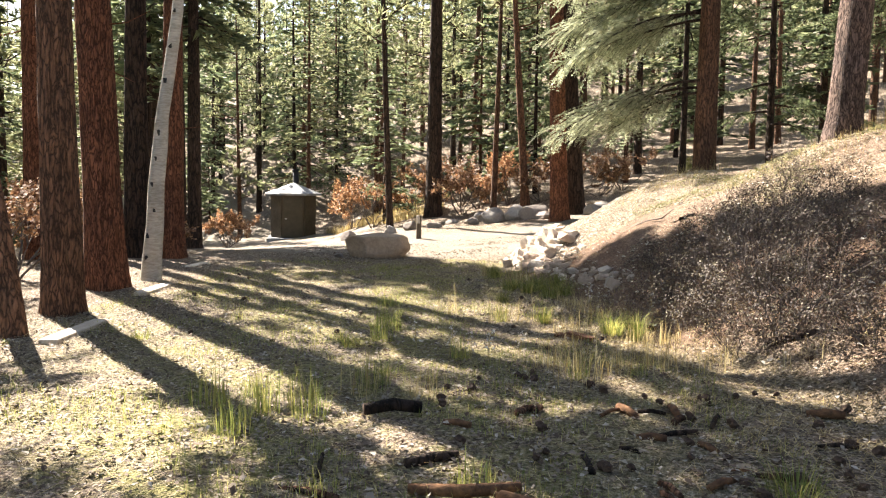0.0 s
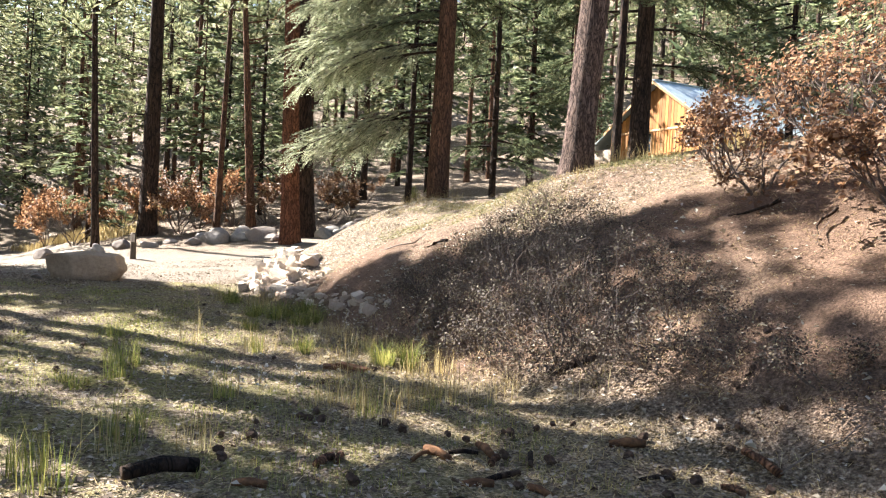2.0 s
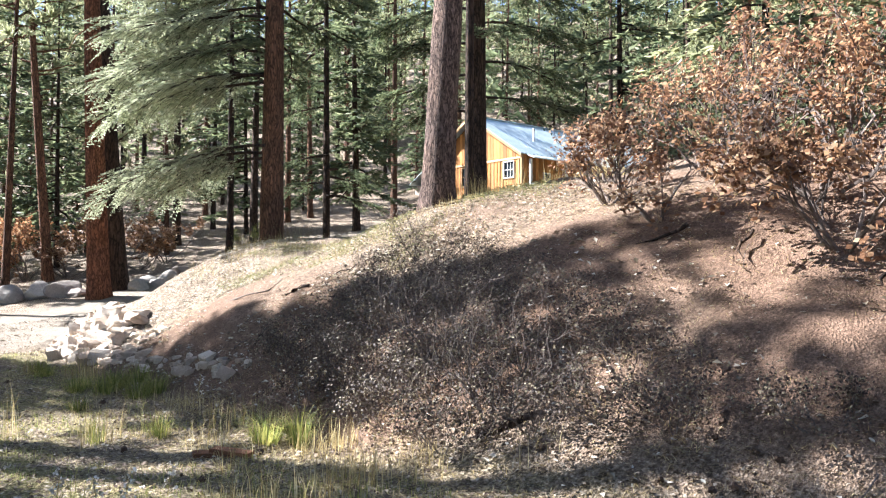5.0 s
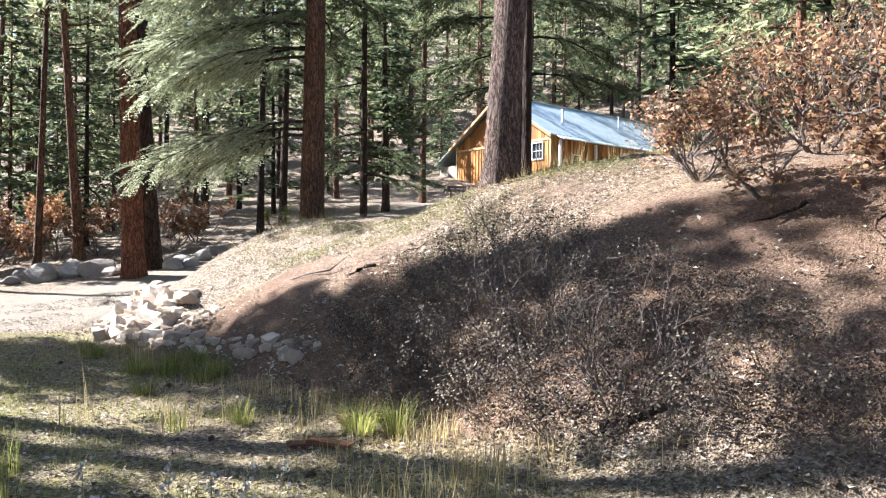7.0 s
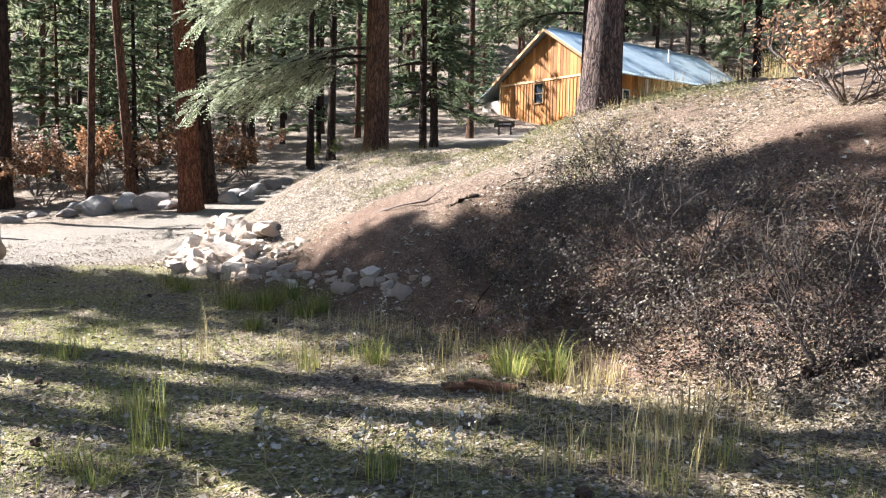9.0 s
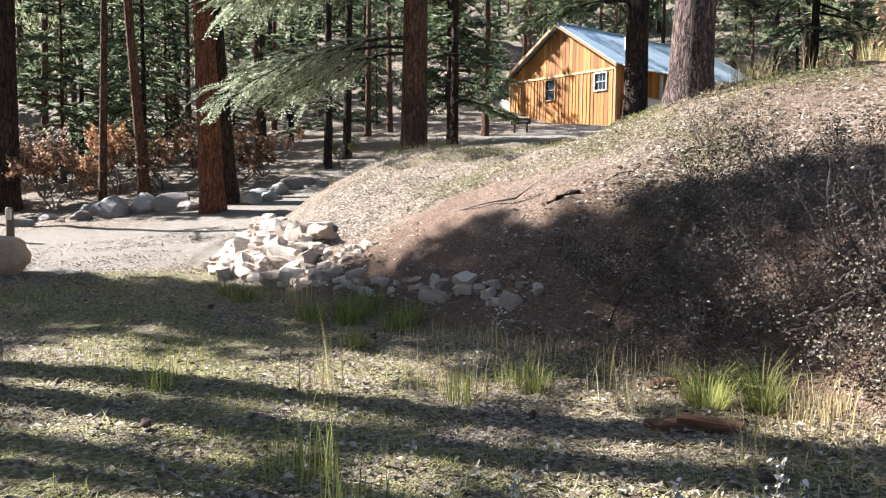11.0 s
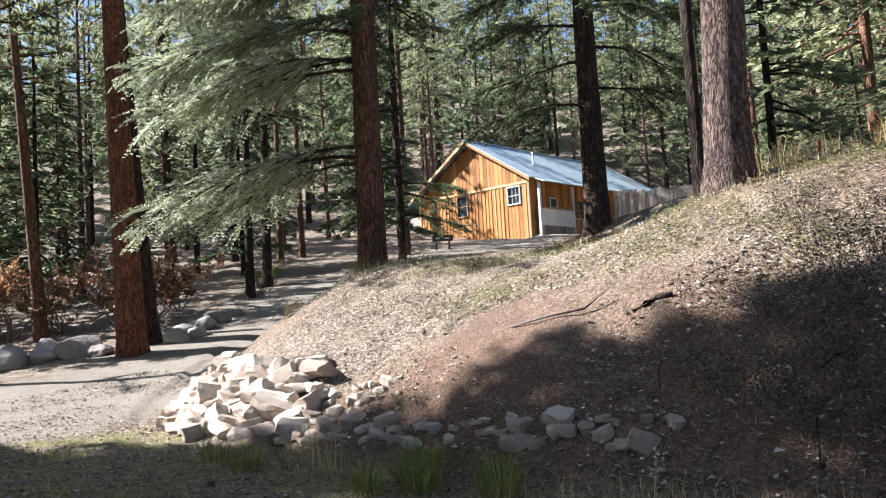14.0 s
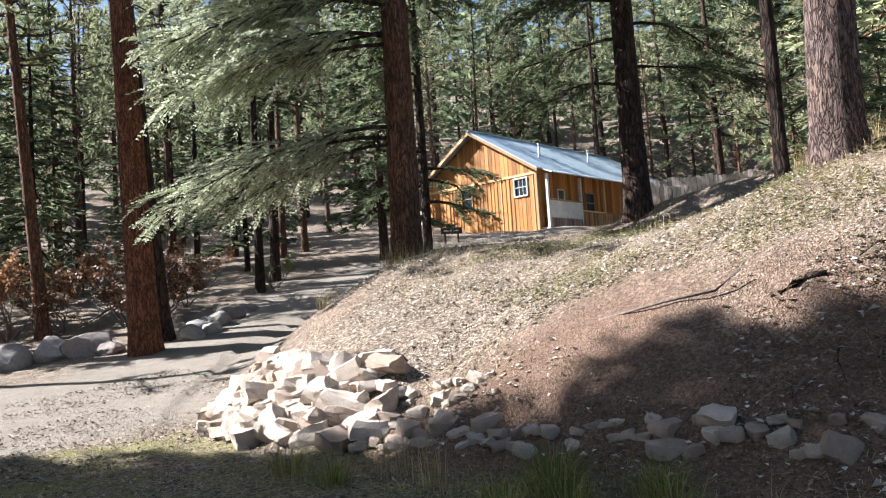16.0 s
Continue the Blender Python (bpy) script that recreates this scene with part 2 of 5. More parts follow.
ROOF = metal_roof_material()
CONCRETE = simple("painted_concrete", (0.065, 0.052, 0.036), (0.11, 0.09, 0.065), 12, 0.85, 0.3)
DOOR_BROWN = simple("brown_painted_steel", (0.06, 0.05, 0.032), (0.09, 0.075, 0.048), 4, 0.5, 0.05)
ROOF_GREY = simple("grey_roof_panels", (0.30, 0.31, 0.33), (0.44, 0.45, 0.47), 5, 0.6, 0.1)
BLACK = simple("black_paint", (0.012, 0.012, 0.013), (0.03, 0.03, 0.03), 8, 0.5, 0.1)
WHITE = simple("white_paint", (0.68, 0.67, 0.63), (0.82, 0.81, 0.78), 6, 0.6, 0.1)
STEEL, _, _sp = material("bare_steel", 0.35, 0.5, 1.0)
_sp.inputs["Base Color"].default_value = (0.55, 0.55, 0.55, 1)
GLASS, _, _gp = material("window_glass", 0.06, 0.6)
_gp.inputs["Base Color"].default_value = (0.03, 0.04, 0.05, 1)
CONE = simple("pine_cone", (0.03, 0.018, 0.012), (0.12, 0.075, 0.05), 40, 0.9, 0.5)
BIRCH = simple("white_birch_bark", (0.33, 0.30, 0.25), (0.66, 0.62, 0.54), 9, 0.8, 0.3, 0.01, 0.3, (1, 1, 4))
TENT = simple("faded_sign_paint", (0.06, 0.04, 0.03), (0.10, 0.07, 0.05), 9)


# ---- mesh helpers ----
def link_mesh(name, verts, faces, mat, parent=None, label="", smooth=False):
    me = bpy.data.meshes.new(name)
    me.from_pydata([tuple(v) for v in verts], [], faces)
    me.materials.append(mat)
    if smooth:
        me.polygons.foreach_set("use_smooth", [True] * len(me.polygons))
    me.update()
    ob = new(name, me)
    if parent is not None:
        ob.parent = parent
    if label:
        ob["label"] = label
    return ob


def part(name, bm, mat, parent=None, label="", smooth=False):
    me = bpy.data.meshes.new(name)
    bm.to_mesh(me)
    bm.free()
    me.materials.append(mat)
    if smooth:
        me.polygons.foreach_set("use_smooth", [True] * len(me.polygons))
    ob = new(name, me)
    if parent is not None:
        ob.parent = parent
    if label:
        ob["label"] = label
    return ob


def box(bm, lo, hi, bevel=0.0, m=None):
    """A box between two corners, with bevelled edges."""
    lo, hi = Vector(lo), Vector(hi)
    made = bmesh.ops.create_cube(bm, size=1.0)["verts"]
    for v in made:
        v.co = (lo + hi) / 2 + Vector((v.co.x * (hi.x - lo.x), v.co.y * (hi.y - lo.y), v.co.z * (hi.z - lo.z)))
    if bevel:
        edges = list({e for v in made for e in v.link_edges})
        out = bmesh.ops.bevel(bm, geom=edges, offset=bevel, segments=1, affect="EDGES")
        made = list(set(out["verts"]) | {v for v in made if v.is_valid})
    if m is not None:
        bmesh.ops.transform(bm, matrix=m, verts=[v for v in made if v.is_valid])
    return bm


def boxed(lo, hi, bevel=0.0):
    return box(bmesh.new(), lo, hi, bevel)


class Soup:
    """Verts and faces gathered for one mesh."""

    def __init__(self):
        self.v, self.f = [], []

    def tube(self, pts, radii, sides=5, cap=True):
        base = len(self.v)
        pts = [Vector(p) for p in pts]
        for i, (p, r) in enumerate(zip(pts, radii)):
            d = (pts[min(i + 1, len(pts) - 1)] - pts[max(i - 1, 0)]).normalized()
            a = d.orthogonal().normalized() if abs(d.z) < 0.9 else Vector((1, 0, 0)) - d * d.x
            a.normalize()
            b = d.cross(a)
            for k in range(sides):
                t = 2 * math.pi * k / sides
                self.v.append(p + (a * math.cos(t) + b * math.sin(t)) * r)
        for i in range(len(pts) - 1):
            for k in range(sides):
                k2 = (k + 1) % sides
                self.f.append((base + i * sides + k, base + i * sides + k2, base + (i + 1) * sides + k2, base + (i + 1) * sides + k))
        if cap:
            self.f.append(tuple(base + (len(pts) - 1) * sides + k for k in range(sides)))

    def leaf(self, p, along, across, fold=0.0):
        """A small folded leaf: two triangles that share the midrib."""
        b = len(self.v)
        n = along.cross(across) * fold
        self.v += [p, p + along * 0.5 + across + n, p + along, p + along * 0.5 - across + n]
        self.f += [(b, b + 1, b + 2), (b, b + 2, b + 3)]

    def spike(self, p, tip, width):
        b = len(self.v)
        self.v += [p - width, p + width, tip]
        self.f.append((b, b + 1, b + 2))

    def blade(self, p, lean, height, width):
        b = len(self.v)
        up = Vector((0, 0, height))
        w = Vector((-lean.y, lean.x, 0))
        w = (w.normalized() if w.length > 1e-4 else Vector((1, 0, 0))) * width
        q = p + up * 0.55 + lean * 0.3
        self.v += [p - w, p + w, q + w * 0.7, q - w * 0.7, p + up + lean - Vector((0, 0, lean.length * 0.35))]
        self.f += [(b, b + 1, b + 2, b + 3), (b + 3, b + 2, b + 4)]

    def done(self, name, mat, parent=None, label="", smooth=False):
        return link_mesh(name, self.v, self.f, mat, parent, label, smooth)


def rvec(rng, s=1.0):
    return Vector((rng.uniform(-s, s), rng.uniform(-s, s), rng.uniform(-s, s)))


# ---- ground ----
TOE = [(7.2, -40), (6.6, -6), (6.0, 2), (5.3, 5.5), (4.15, 9.3), (3.5, 13.3), (2.9, 16.0), (2.25, 18.2), (2.3, 19.6),
       (3.1, 21.4), (5.5, 25.0), (9.8, 28.4), (15.0, 31.0), (23.0, 33.5), (60.0, 36.0), (60, -40)]


def inside_bank(x, y):
    """Signed distance from the foot of the bank, positive on the bank."""
    best, odd = 1e9, False
    for (ax, ay), (bx, by) in zip(TOE, TOE[1:] + TOE[:1]):
        dx, dy = bx - ax, by - ay
        k = min(1.0, max(0.0, ((x - ax) * dx + (y - ay) * dy) / (dx * dx + dy * dy)))
        best = min(best, math.hypot(x - ax - k * dx, y - ay - k * dy))
        if (ay > y) != (by > y) and x < dx * (y - ay) / dy + ax:
            odd = not odd
    return best if odd else -best


def soft(v, w=1.0):
    return v if v > 20 * w else w * math.log1p(math.exp(v / w))


def height(x, y):
    u = 0.75 * (x - 1) + 0.66 * (y - 22)
    z = 0.18 * soft(u - 1, 1.5)
    d = inside_bank(x, y)
    if d > -0.6:
        e = soft(d, 0.12)
        b = 1.9 + 0.19 * e - soft(1.9 - 0.47 * e, 0.35)
        low = min(1.0, max(0.0, (y - 13.5) / 4.5)) * min(1.0, max(0.0, (14.3 - x) / 4.0))
        b *= 1 - 0.27 * low * low * (3 - 2 * low)
        b += 0.26 * (1 - math.exp(-e / 0.35)) * min(1.0, max(0.0, (y - 12) / 2)) * min(1.0, max(0.0, (8 - x) / 3))
        z = z + soft(b - z, 0.12) - 0.083 * math.exp(-max(d, 0) * 4)
    z += 0.45 * math.exp(-((x - 5.6) ** 2 + (y - 21.4) ** 2) / 4.5)
    z += 0.54 * math.exp(-((x - 7.7) ** 2 + (y - 22.6) ** 2) / 6)
    z += 0.2 * math.exp(-((x - 7.9) ** 2 + (y - 15.1) ** 2) / 3.5) + 0.14 * math.exp(-((x - 12.8) ** 2 + (y - 21.9) ** 2) / 3)
    z -= 0.084 * soft(-0.27 * x + 0.96 * (y - 24), 1.0) * min(1.0, max(0.0, (-1 - x) / 5)) * min(1.0, max(0.0, (60 - y) / 12))
    r = math.hypot(x - 5, y - 22)
    a = math.cos(math.atan2(y - 22, x - 5) - 0.95)
    z += 0.24 * soft(r - 34, 3) * max(0.0, 0.35 + 0.65 * a) * (1 if r < 150 else 150 / r)
    pad = min(1.0, max(0.0, 1.6 - math.hypot(x - min(44.0, max(27.0, x)), y - (37.0 + 0.17 * (min(44.0, max(27.0, x)) - 27.0))) / 6.0))
    if z > 4.95 and pad > 0:
        z += (4.95 - z) * pad * pad * (3 - 2 * pad)
    return z


def road_cover(x, y):
    """1 on the gravel road and the turning place, 0 off it."""
    line = ((-22, 56), (-13, 45), (-6.5, 33), (-3.2, 25), (0.6, 23.3), (3.2, 24.6), (7, 28.6), (13, 33), (18, 36), (30, 37.5))
    best = 9.0
    for (ax, ay), (bx, by) in zip(line, line[1:]):
        dx, dy = bx - ax, by - ay
        k = min(1.0, max(0.0, ((x - ax) * dx + (y - ay) * dy) / (dx * dx + dy * dy)))
        wide = 3.1 if bx < 2 else 1.9
        best = min(best, math.hypot(x - ax - k * dx, y - ay - k * dy) - wide)
    return min(1.0, max(0.0, 0.5 - (best + 0.35 * noise.noise((x * 0.7, y * 0.7, 3))) * 1.4))


def build_ground():
    def axis(lo, hi, step, far, start):
        inner = list(np.arange(lo, hi + 1e-6, step))
        out, s, p = [], step, hi
        while p < far:
            s *= 1.16
            p += s
            out.append(p)
        low, s, p = [], step, lo
        while p > start:
            s *= 1.16
            p -= s
            low.append(p)
        return low[::-1] + inner + out
    xs = axis(-5, 11, 0.11, 900, -900)
    ys = axis(1.5, 24, 0.11, 900, -900)
    verts, cover = [], []
    for y in ys:
        for x in xs:
            z = height(x, y)
            road = road_cover(x, y)
            d = inside_bank(x, y) if -8 < x < 40 and -10 < y < 45 else -9
            rough = 1 - 0.8 * road
            z += rough * (0.05 * noise.noise((x * 0.9, y * 0.9, 0)) + 0.022 * noise.noise((x * 3.3, y * 3.3, 5)) + 0.012 * noise.noise((x * 9, y * 9, 7)))
            if d > 0.2:
                z += min(1, d) * (0.10 * noise.noise((x * 0.8, y * 0.5, 9)) + 0.05 * noise.noise((x * 2.1, y * 1.4, 4)))
            verts.append((x, y, z))
            # Bare soil mask, stretched past the bank's foot to darken it as shade.
            soil = min(1.0, max(0.0, (d - 0.05 + 0.8 * min(1.0, max(0.0, y - 9.0, 0.0)) * (y < 17.5)) * 1.2)) * max(0.0, min(1.0, max(0.93 - 0.18 * (y - 10.5), (1.5 - 0.55 * d) * min(1.0, max(0.0, (18.0 - y) / 2))) + 0.9 * noise.noise((x * 0.55, y * 0.55, 2))))
            grass = max(0.0, min(1.0, 1 - abs(x - 0.5) / 5)) * (d < 0.2) * (-2 < y < 20)
            cover += [road, grass, soil, 1.0]
    nx = len(xs)
    faces = [(j * nx + i, j * nx + i + 1, (j + 1) * nx + i + 1, (j + 1) * nx + i) for j in range(len(ys) - 1) for i in range(nx - 1)]
    g = link_mesh("ground", verts, faces, GROUND, smooth=True)
    attr = g.data.color_attributes.new("cover", "FLOAT_COLOR", "POINT")
    attr.data.foreach_set("color", cover)
    tagged(g, "leaf-littered forest floor with a gravel road and a bare soil bank", "ground", kind="structure")
    return g


build_ground()


def gz(x, y):
    return height(x, y)


# ---- trees ----
def trunk_mesh(soup, h, r, rng, lean=(0, 0), sides=14, rings=16, flare=0.45, ridge=0.06, bend=0.0, z0=-0.25):
    ph = [rng.uniform(0, 9) for _ in range(4)]
    base = len(soup.v)
    for i in range(rings):
        k = (i / (rings - 1)) ** 1.5
        z = z0 + (h - z0) * k
        rr = r * ((1 - 0.9 * k) + flare * math.exp(-max(z, 0) / 0.28))
        cx = lean[0] * z + bend * math.sin(k * 5 + ph[0])
        cy = lean[1] * z + bend * math.cos(k * 4 + ph[1])
        for s in range(sides):
            t = 2 * math.pi * s / sides
            q = rr * (1 + ridge * math.sin(3 * t + ph[2] + z * 0.4) + ridge * noise.noise((math.cos(t) * 2, math.sin(t) * 2, z * 1.3 + ph[3])) * 1.6
                      + flare * 0.35 * math.exp(-max(z, 0) / 0.25) * math.sin(5 * t + ph[0]))
            soup.v.append(Vector((cx + q * math.cos(t), cy + q * math.sin(t), z)))
    for i in range(rings - 1):
        for s in range(sides):
            s2 = (s + 1) % sides
            soup.f.append((base + i * sides + s, base + i * sides + s2, base + (i + 1) * sides + s2, base + (i + 1) * sides + s))


def needle_spray(soup, p, out, rng, size, flat=0.5, n=5, thin=0.10):
    """A twig end: several slim needle bundles fanned round a direction."""
    for _ in range(n):
        d = (out + Vector((rng.uniform(-1, 1), rng.uniform(-1, 1), rng.uniform(-1, 1) * flat)) * 0.85).normalized()
        w = d.cross(rvec(rng)).normalized() * size * thin
        soup.spike(p, p + d * size * rng.uniform(0.6, 1.1), w)


def crown_mesh(wood, kind, h, start, spread, seed, dense=1.0, lean=(0, 0)):
    """Branches from start*h to the top go into wood; the needles are returned."""
    rng = random.Random(seed)
    green = Soup()
    count = int((40 if kind == "pine" else 58) * dense)
    for i in range(count):
        k = (i + rng.random()) / count
        z = h * (start + (1 - start) * k)
        if kind == "pine":
            length = spread * (0.35 + 0.9 * math.sin(math.pi * min(1, 0.12 + 0.85 * k))) * rng.uniform(0.55, 1.1)
            rise = rng.uniform(-0.15, 0.35)
        else:
            length = spread * (1.05 - k) * rng.uniform(0.65, 1.1) + 0.15
            rise = rng.uniform(-0.25, 0.05) + 0.35 * k
        a = rng.uniform(0, 2 * math.pi)
        side = Vector((math.cos(a), math.sin(a), 0))
        root = Vector((lean[0] * z, lean[1] * z, z))
        pts = []
        for j in range(4):
            s = j / 3
            drop = -0.22 * length * s * s if kind != "pine" else 0.10 * length * s * s
            pts.append(root + side * length * s + Vector((0, 0, rise * length * s + drop)) + rvec(rng, 0.06 * length * s))
        wood.tube(pts, [0.05 * (1 - 0.8 * j / 3) * (0.5 + 0.5 * (1 - k)) for j in range(4)], 3, False)
        steps = max(3, int(length * (3.4 if kind == "pine" else 7.5) * dense))
        for j in range(steps):
            s = (0.35 if kind == "pine" else 0.15) + (0.68 if kind == "pine" else 0.86) * (j + rng.random()) / steps
            s = min(s, 1.0)
            q = pts[min(2, int(s * 3))].lerp(pts[min(3, int(s * 3) + 1)], s * 3 - int(s * 3)) if s < 1 else pts[3]
            across = side.cross(Vector((0, 0, 1))) * rng.choice((-1, 1))
            reach = length * (0.34 if kind == "pine" else 0.42) * (1.1 - 0.7 * s)
            off = across * rng.uniform(0, reach) + Vector((0, 0, rng.uniform(-0.12, 0.05) * reach))
            if kind == "pine":
                needle_spray(green, q + off + Vector((0, 0, 0.1)), (side * 0.4 + Vector((0, 0, 0.5)) + off * 0.5).normalized(), rng, 0.40, 1.3, 16, 0.085)
            else:
                needle_spray(green, q + off, (side * 0.7 + across * 0.7 + Vector((0, 0, -0.15))).normalized(), rng, 0.42, 0.35, 6, 0.14)
    return green


def make_tree(name, x, y, h, r, kind="pine", start=0.4, spread=2.4, seed=1, bark_mat=PINE_BARK, leaf_mat=NEEDLE, lean=(0, 0), label="", near=False, dense=1.0, snags=0):
    rng = random.Random(seed)
    root = new(name)
    root.location = (x, y, gz(x, y))
    s = Soup()
    trunk_mesh(s, h, r, rng, lean, 20 if near else 9, 26 if near else 10, 0.22, 0.05)
    for _ in range(snags):
        z = rng.uniform(0.12, start + 0.15) * h
        a = rng.uniform(0, 6.3)
        d = Vector((math.cos(a), math.sin(a), rng.uniform(-0.35, 0.2)))
        p = Vector((lean[0] * z, lean[1] * z, z))
        ln = rng.uniform(0.5, 1.5)
        mid = p + d * ln * 0.6
        s.tube([p, mid, mid + (d + rvec(rng, 0.6)).normalized() * ln * 0.5], [0.022, 0.014, 0.005], 3, False)
    green = crown_mesh(s, kind, h, start, spread, seed + 50, dense, lean)
    s.done("trunk", bark_mat, root, smooth=True)
    green.done("crown", leaf_mat, root)
    tagged(root, label, "tree")
    return root


random.seed(4)
kinds = []
# Seven models of forest tree; the rest of the forest repeats them at other sizes and turns.
MODELS = [("pine", 19, 0.19, 0.20, 2.3, DARK_BARK, NEEDLE), ("pine", 16, 0.14, 0.13, 2.0, PINE_BARK, NEEDLE),
          ("fir", 17, 0.17, 0.14, 2.7, DARK_BARK, FIR), ("fir", 13, 0.12, 0.08, 2.2, DARK_BARK, FIR), ("fir", 8, 0.08, 0.04, 1.6, BROWN_BARK, FIR),
          ("pine", 22, 0.20, 0.30, 2.6, PINE_BARK, NEEDLE), ("fir", 18, 0.15, 0.16, 2.5, PINE_BARK, NEEDLE)]
WORDS = {"pine": "tall ponderosa pine with a bare lower trunk on the forest slope", "fir": "dark green fir with drooping branches on the forest slope"}
for i, (kind, h, r, st, spr, bk, lf) in enumerate(MODELS):
    rng = random.Random(i + 3)
    px, py = [(14, 58), (-14, 48), (2, 62), (-9, 52), (-26, 46), (25, 60), (-20, 40)][i]
    ob = make_tree("pine_tree" if kind == "pine" else "fir_tree", px, py, h, r, kind, st, spr, i * 7 + 1, bk, lf, (rng.uniform(-0.02, 0.02), rng.uniform(-0.02, 0.02)), WORDS[kind])
    tagged(ob, group="forest trees")
    kinds.append(ob)

# Trees that stand out: x, y, height, radius, kind, crown start, spread, bark, needles, lean.
LEFT = "stout reddish pine trunk beside the path"
PATH_TREES = [
    (-3.62, 11.0, 20, 0.25, "pine", 0.30, 2.7, BROWN_BARK, NEEDLE, (-0.012, 0.0), "brown-barked pine trunk beside the path"),
    (-4.4, 13.6, 24, 0.32, "pine", 0.28, 3.1, RED_BARK, NEEDLE, (-0.035, 0.0), LEFT),
    (-6.7, 19.4, 23, 0.30, "pine", 0.40, 2.2, DARK_BARK, NEEDLE, (0.012, 0.0), "dark-barked pine beside the path"),
    (-5.75, 19.3, 22, 0.28, "pine", 0.42, 2.0, RED_BARK, NEEDLE, (0.01, 0.0), LEFT),
    # The next six are placed by where their crowns shade bank and path.
    (-8.5, 18.3, 24, 0.26, "pine", 0.55, 2.8, RED_BARK, NEEDLE, (0, 0), "tall pine beyond the path"),
    (-9.9, 22.0, 24, 0.24, "pine", 0.42, 2.5, DARK_BARK, FIR, (0, 0), "tall dense fir beyond the path"),
    (-9.8, 26.6, 21.5, 0.26, "fir", 0.25, 2.4, DARK_BARK, FIR, (0, 0), "tall dense fir beyond the path"),
    (-8.0, 26.2, 22, 0.24, "fir", 0.30, 2.2, DARK_BARK, FIR, (0, 0), "tall dense fir beyond the path"),
    (-9.6, 28.8, 24, 0.24, "fir", 0.32, 2.0, DARK_BARK, FIR, (0, 0), "tall dense fir beyond the path"),
    (-11.3, 30.6, 25, 0.26, "fir", 0.3, 2.2, DARK_BARK, FIR, (0, 0), "tall dense fir behind the gravel"),
]
ROAD_TREES = [
    (-2.24, 30.5, 19, 0.13, "pine", 0.35, 1.9, DARK_BARK, NEEDLE, (-0.04, 0), "slender dark pine beside the gravel road"),
    (-0.7, 31.5, 23, 0.32, "pine", 0.58, 1.6, DARK_BARK, NEEDLE, (0.0, 0), "tall dark fir behind the roadside rocks"),
    (1.6, 30.9, 15, 0.12, "pine", 0.5, 1.2, BROWN_BARK, NEEDLE, (0.02, 0), "thin brown pine behind the roadside rocks"),
    (2.8, 31.6, 16, 0.17, "pine", 0.4, 1.9, BROWN_BARK, NEEDLE, (-0.07, 0.02), "leaning brown pine behind the roadside rocks"),
    (3.8, 27.1, 24, 0.30, "pine", 0.55, 2.2, RED_BARK, NEEDLE, (-0.035, 0.0), "rust-red scarred pine at the roadside rocks"),
    (4.4, 28.3, 24, 0.36, "fir", 0.55, 2.2, DARK_BARK, FIR, (-0.065, 0.02), "charred dark trunk beside the rust-red pine"),
    (8.9, 32.9, 17, 0.14, "fir", 0.35, 2.0, DARK_BARK, FIR, (0, 0), "dark slender fir across the road"),
    (8.0, 37.9, 18, 0.18, "pine", 0.35, 2.2, DARK_BARK, NEEDLE, (-0.01, 0), "dark pine on the slope behind the road"),
]
BANK_TREES = [
    (10.4, 35.0, 19, 0.17, "fir", 0.30, 2.3, DARK_BARK, FIR, (0.01, 0), "dark slender fir across the road"),
    (14.4, 42.6, 17, 0.16, "pine", 0.4, 2.0, BROWN_BARK, NEEDLE, (0, 0), "brown pine on the slope behind the road"),
    (16.0, 43.6, 17, 0.16, "pine", 0.4, 2.0, BROWN_BARK, NEEDLE, (-0.02, 0), "brown pine on the slope behind the road"),
    (15.3, 35.9, 15, 0.18, "fir", 0.12, 2.3, DARK_BARK, FIR, (-0.02, 0), "dark fir beside the cabin's drive"),
    (9.9, 25.7, 17, 0.12, "fir", 0.4, 1.5, DARK_BARK, FIR, (-0.01, 0), "slender dark fir behind the bank"),
    (18.1, 37.8, 19, 0.17, "pine", 0.4, 1.9, BROWN_BARK, NEEDLE, (0, 0), "brown pine beside the cabin's drive"),
    (7.32, 22.85, 24, 0.30, "fir", 0.55, 2.8, BROWN_BARK, FIR, (0.0, 0.0), "straight brown spruce trunk on the bank's crest"),
    (7.7, 15.1, 26, 0.28, "pine", 0.5, 3.0, GREY_BARK, NEEDLE, (0.05, -0.02), "thick plated pine trunk on the bank's crest"),
    (12.8, 21.9, 22, 0.29, "fir", 0.38, 2.9, DARK_BARK, FIR, (-0.005, 0), "dark fir trunk standing before the cabin"),
    (33.0, 32.8, 19, 0.20, "fir", 0.2, 2.8, DARK_BARK, FIR, (-0.03, 0), "dark fir with low drooping boughs"),
    (9.26, 16.6, 18, 0.10, "fir", 0.5, 1.6, DARK_BARK, FIR, (0, 0), "slender dark fir behind the plated pine"),
]
STANDING = PATH_TREES + ROAD_TREES + BANK_TREES
# Crown densities by x, set for the shade and sun patches they cast.
CROWN_DENSITY = {-3.62: 2.0, -4.4: 1.9, -6.7: 1.0, -5.75: 0.9, -8.5: 2.2, -9.9: 1.1, -9.8: 1.4}
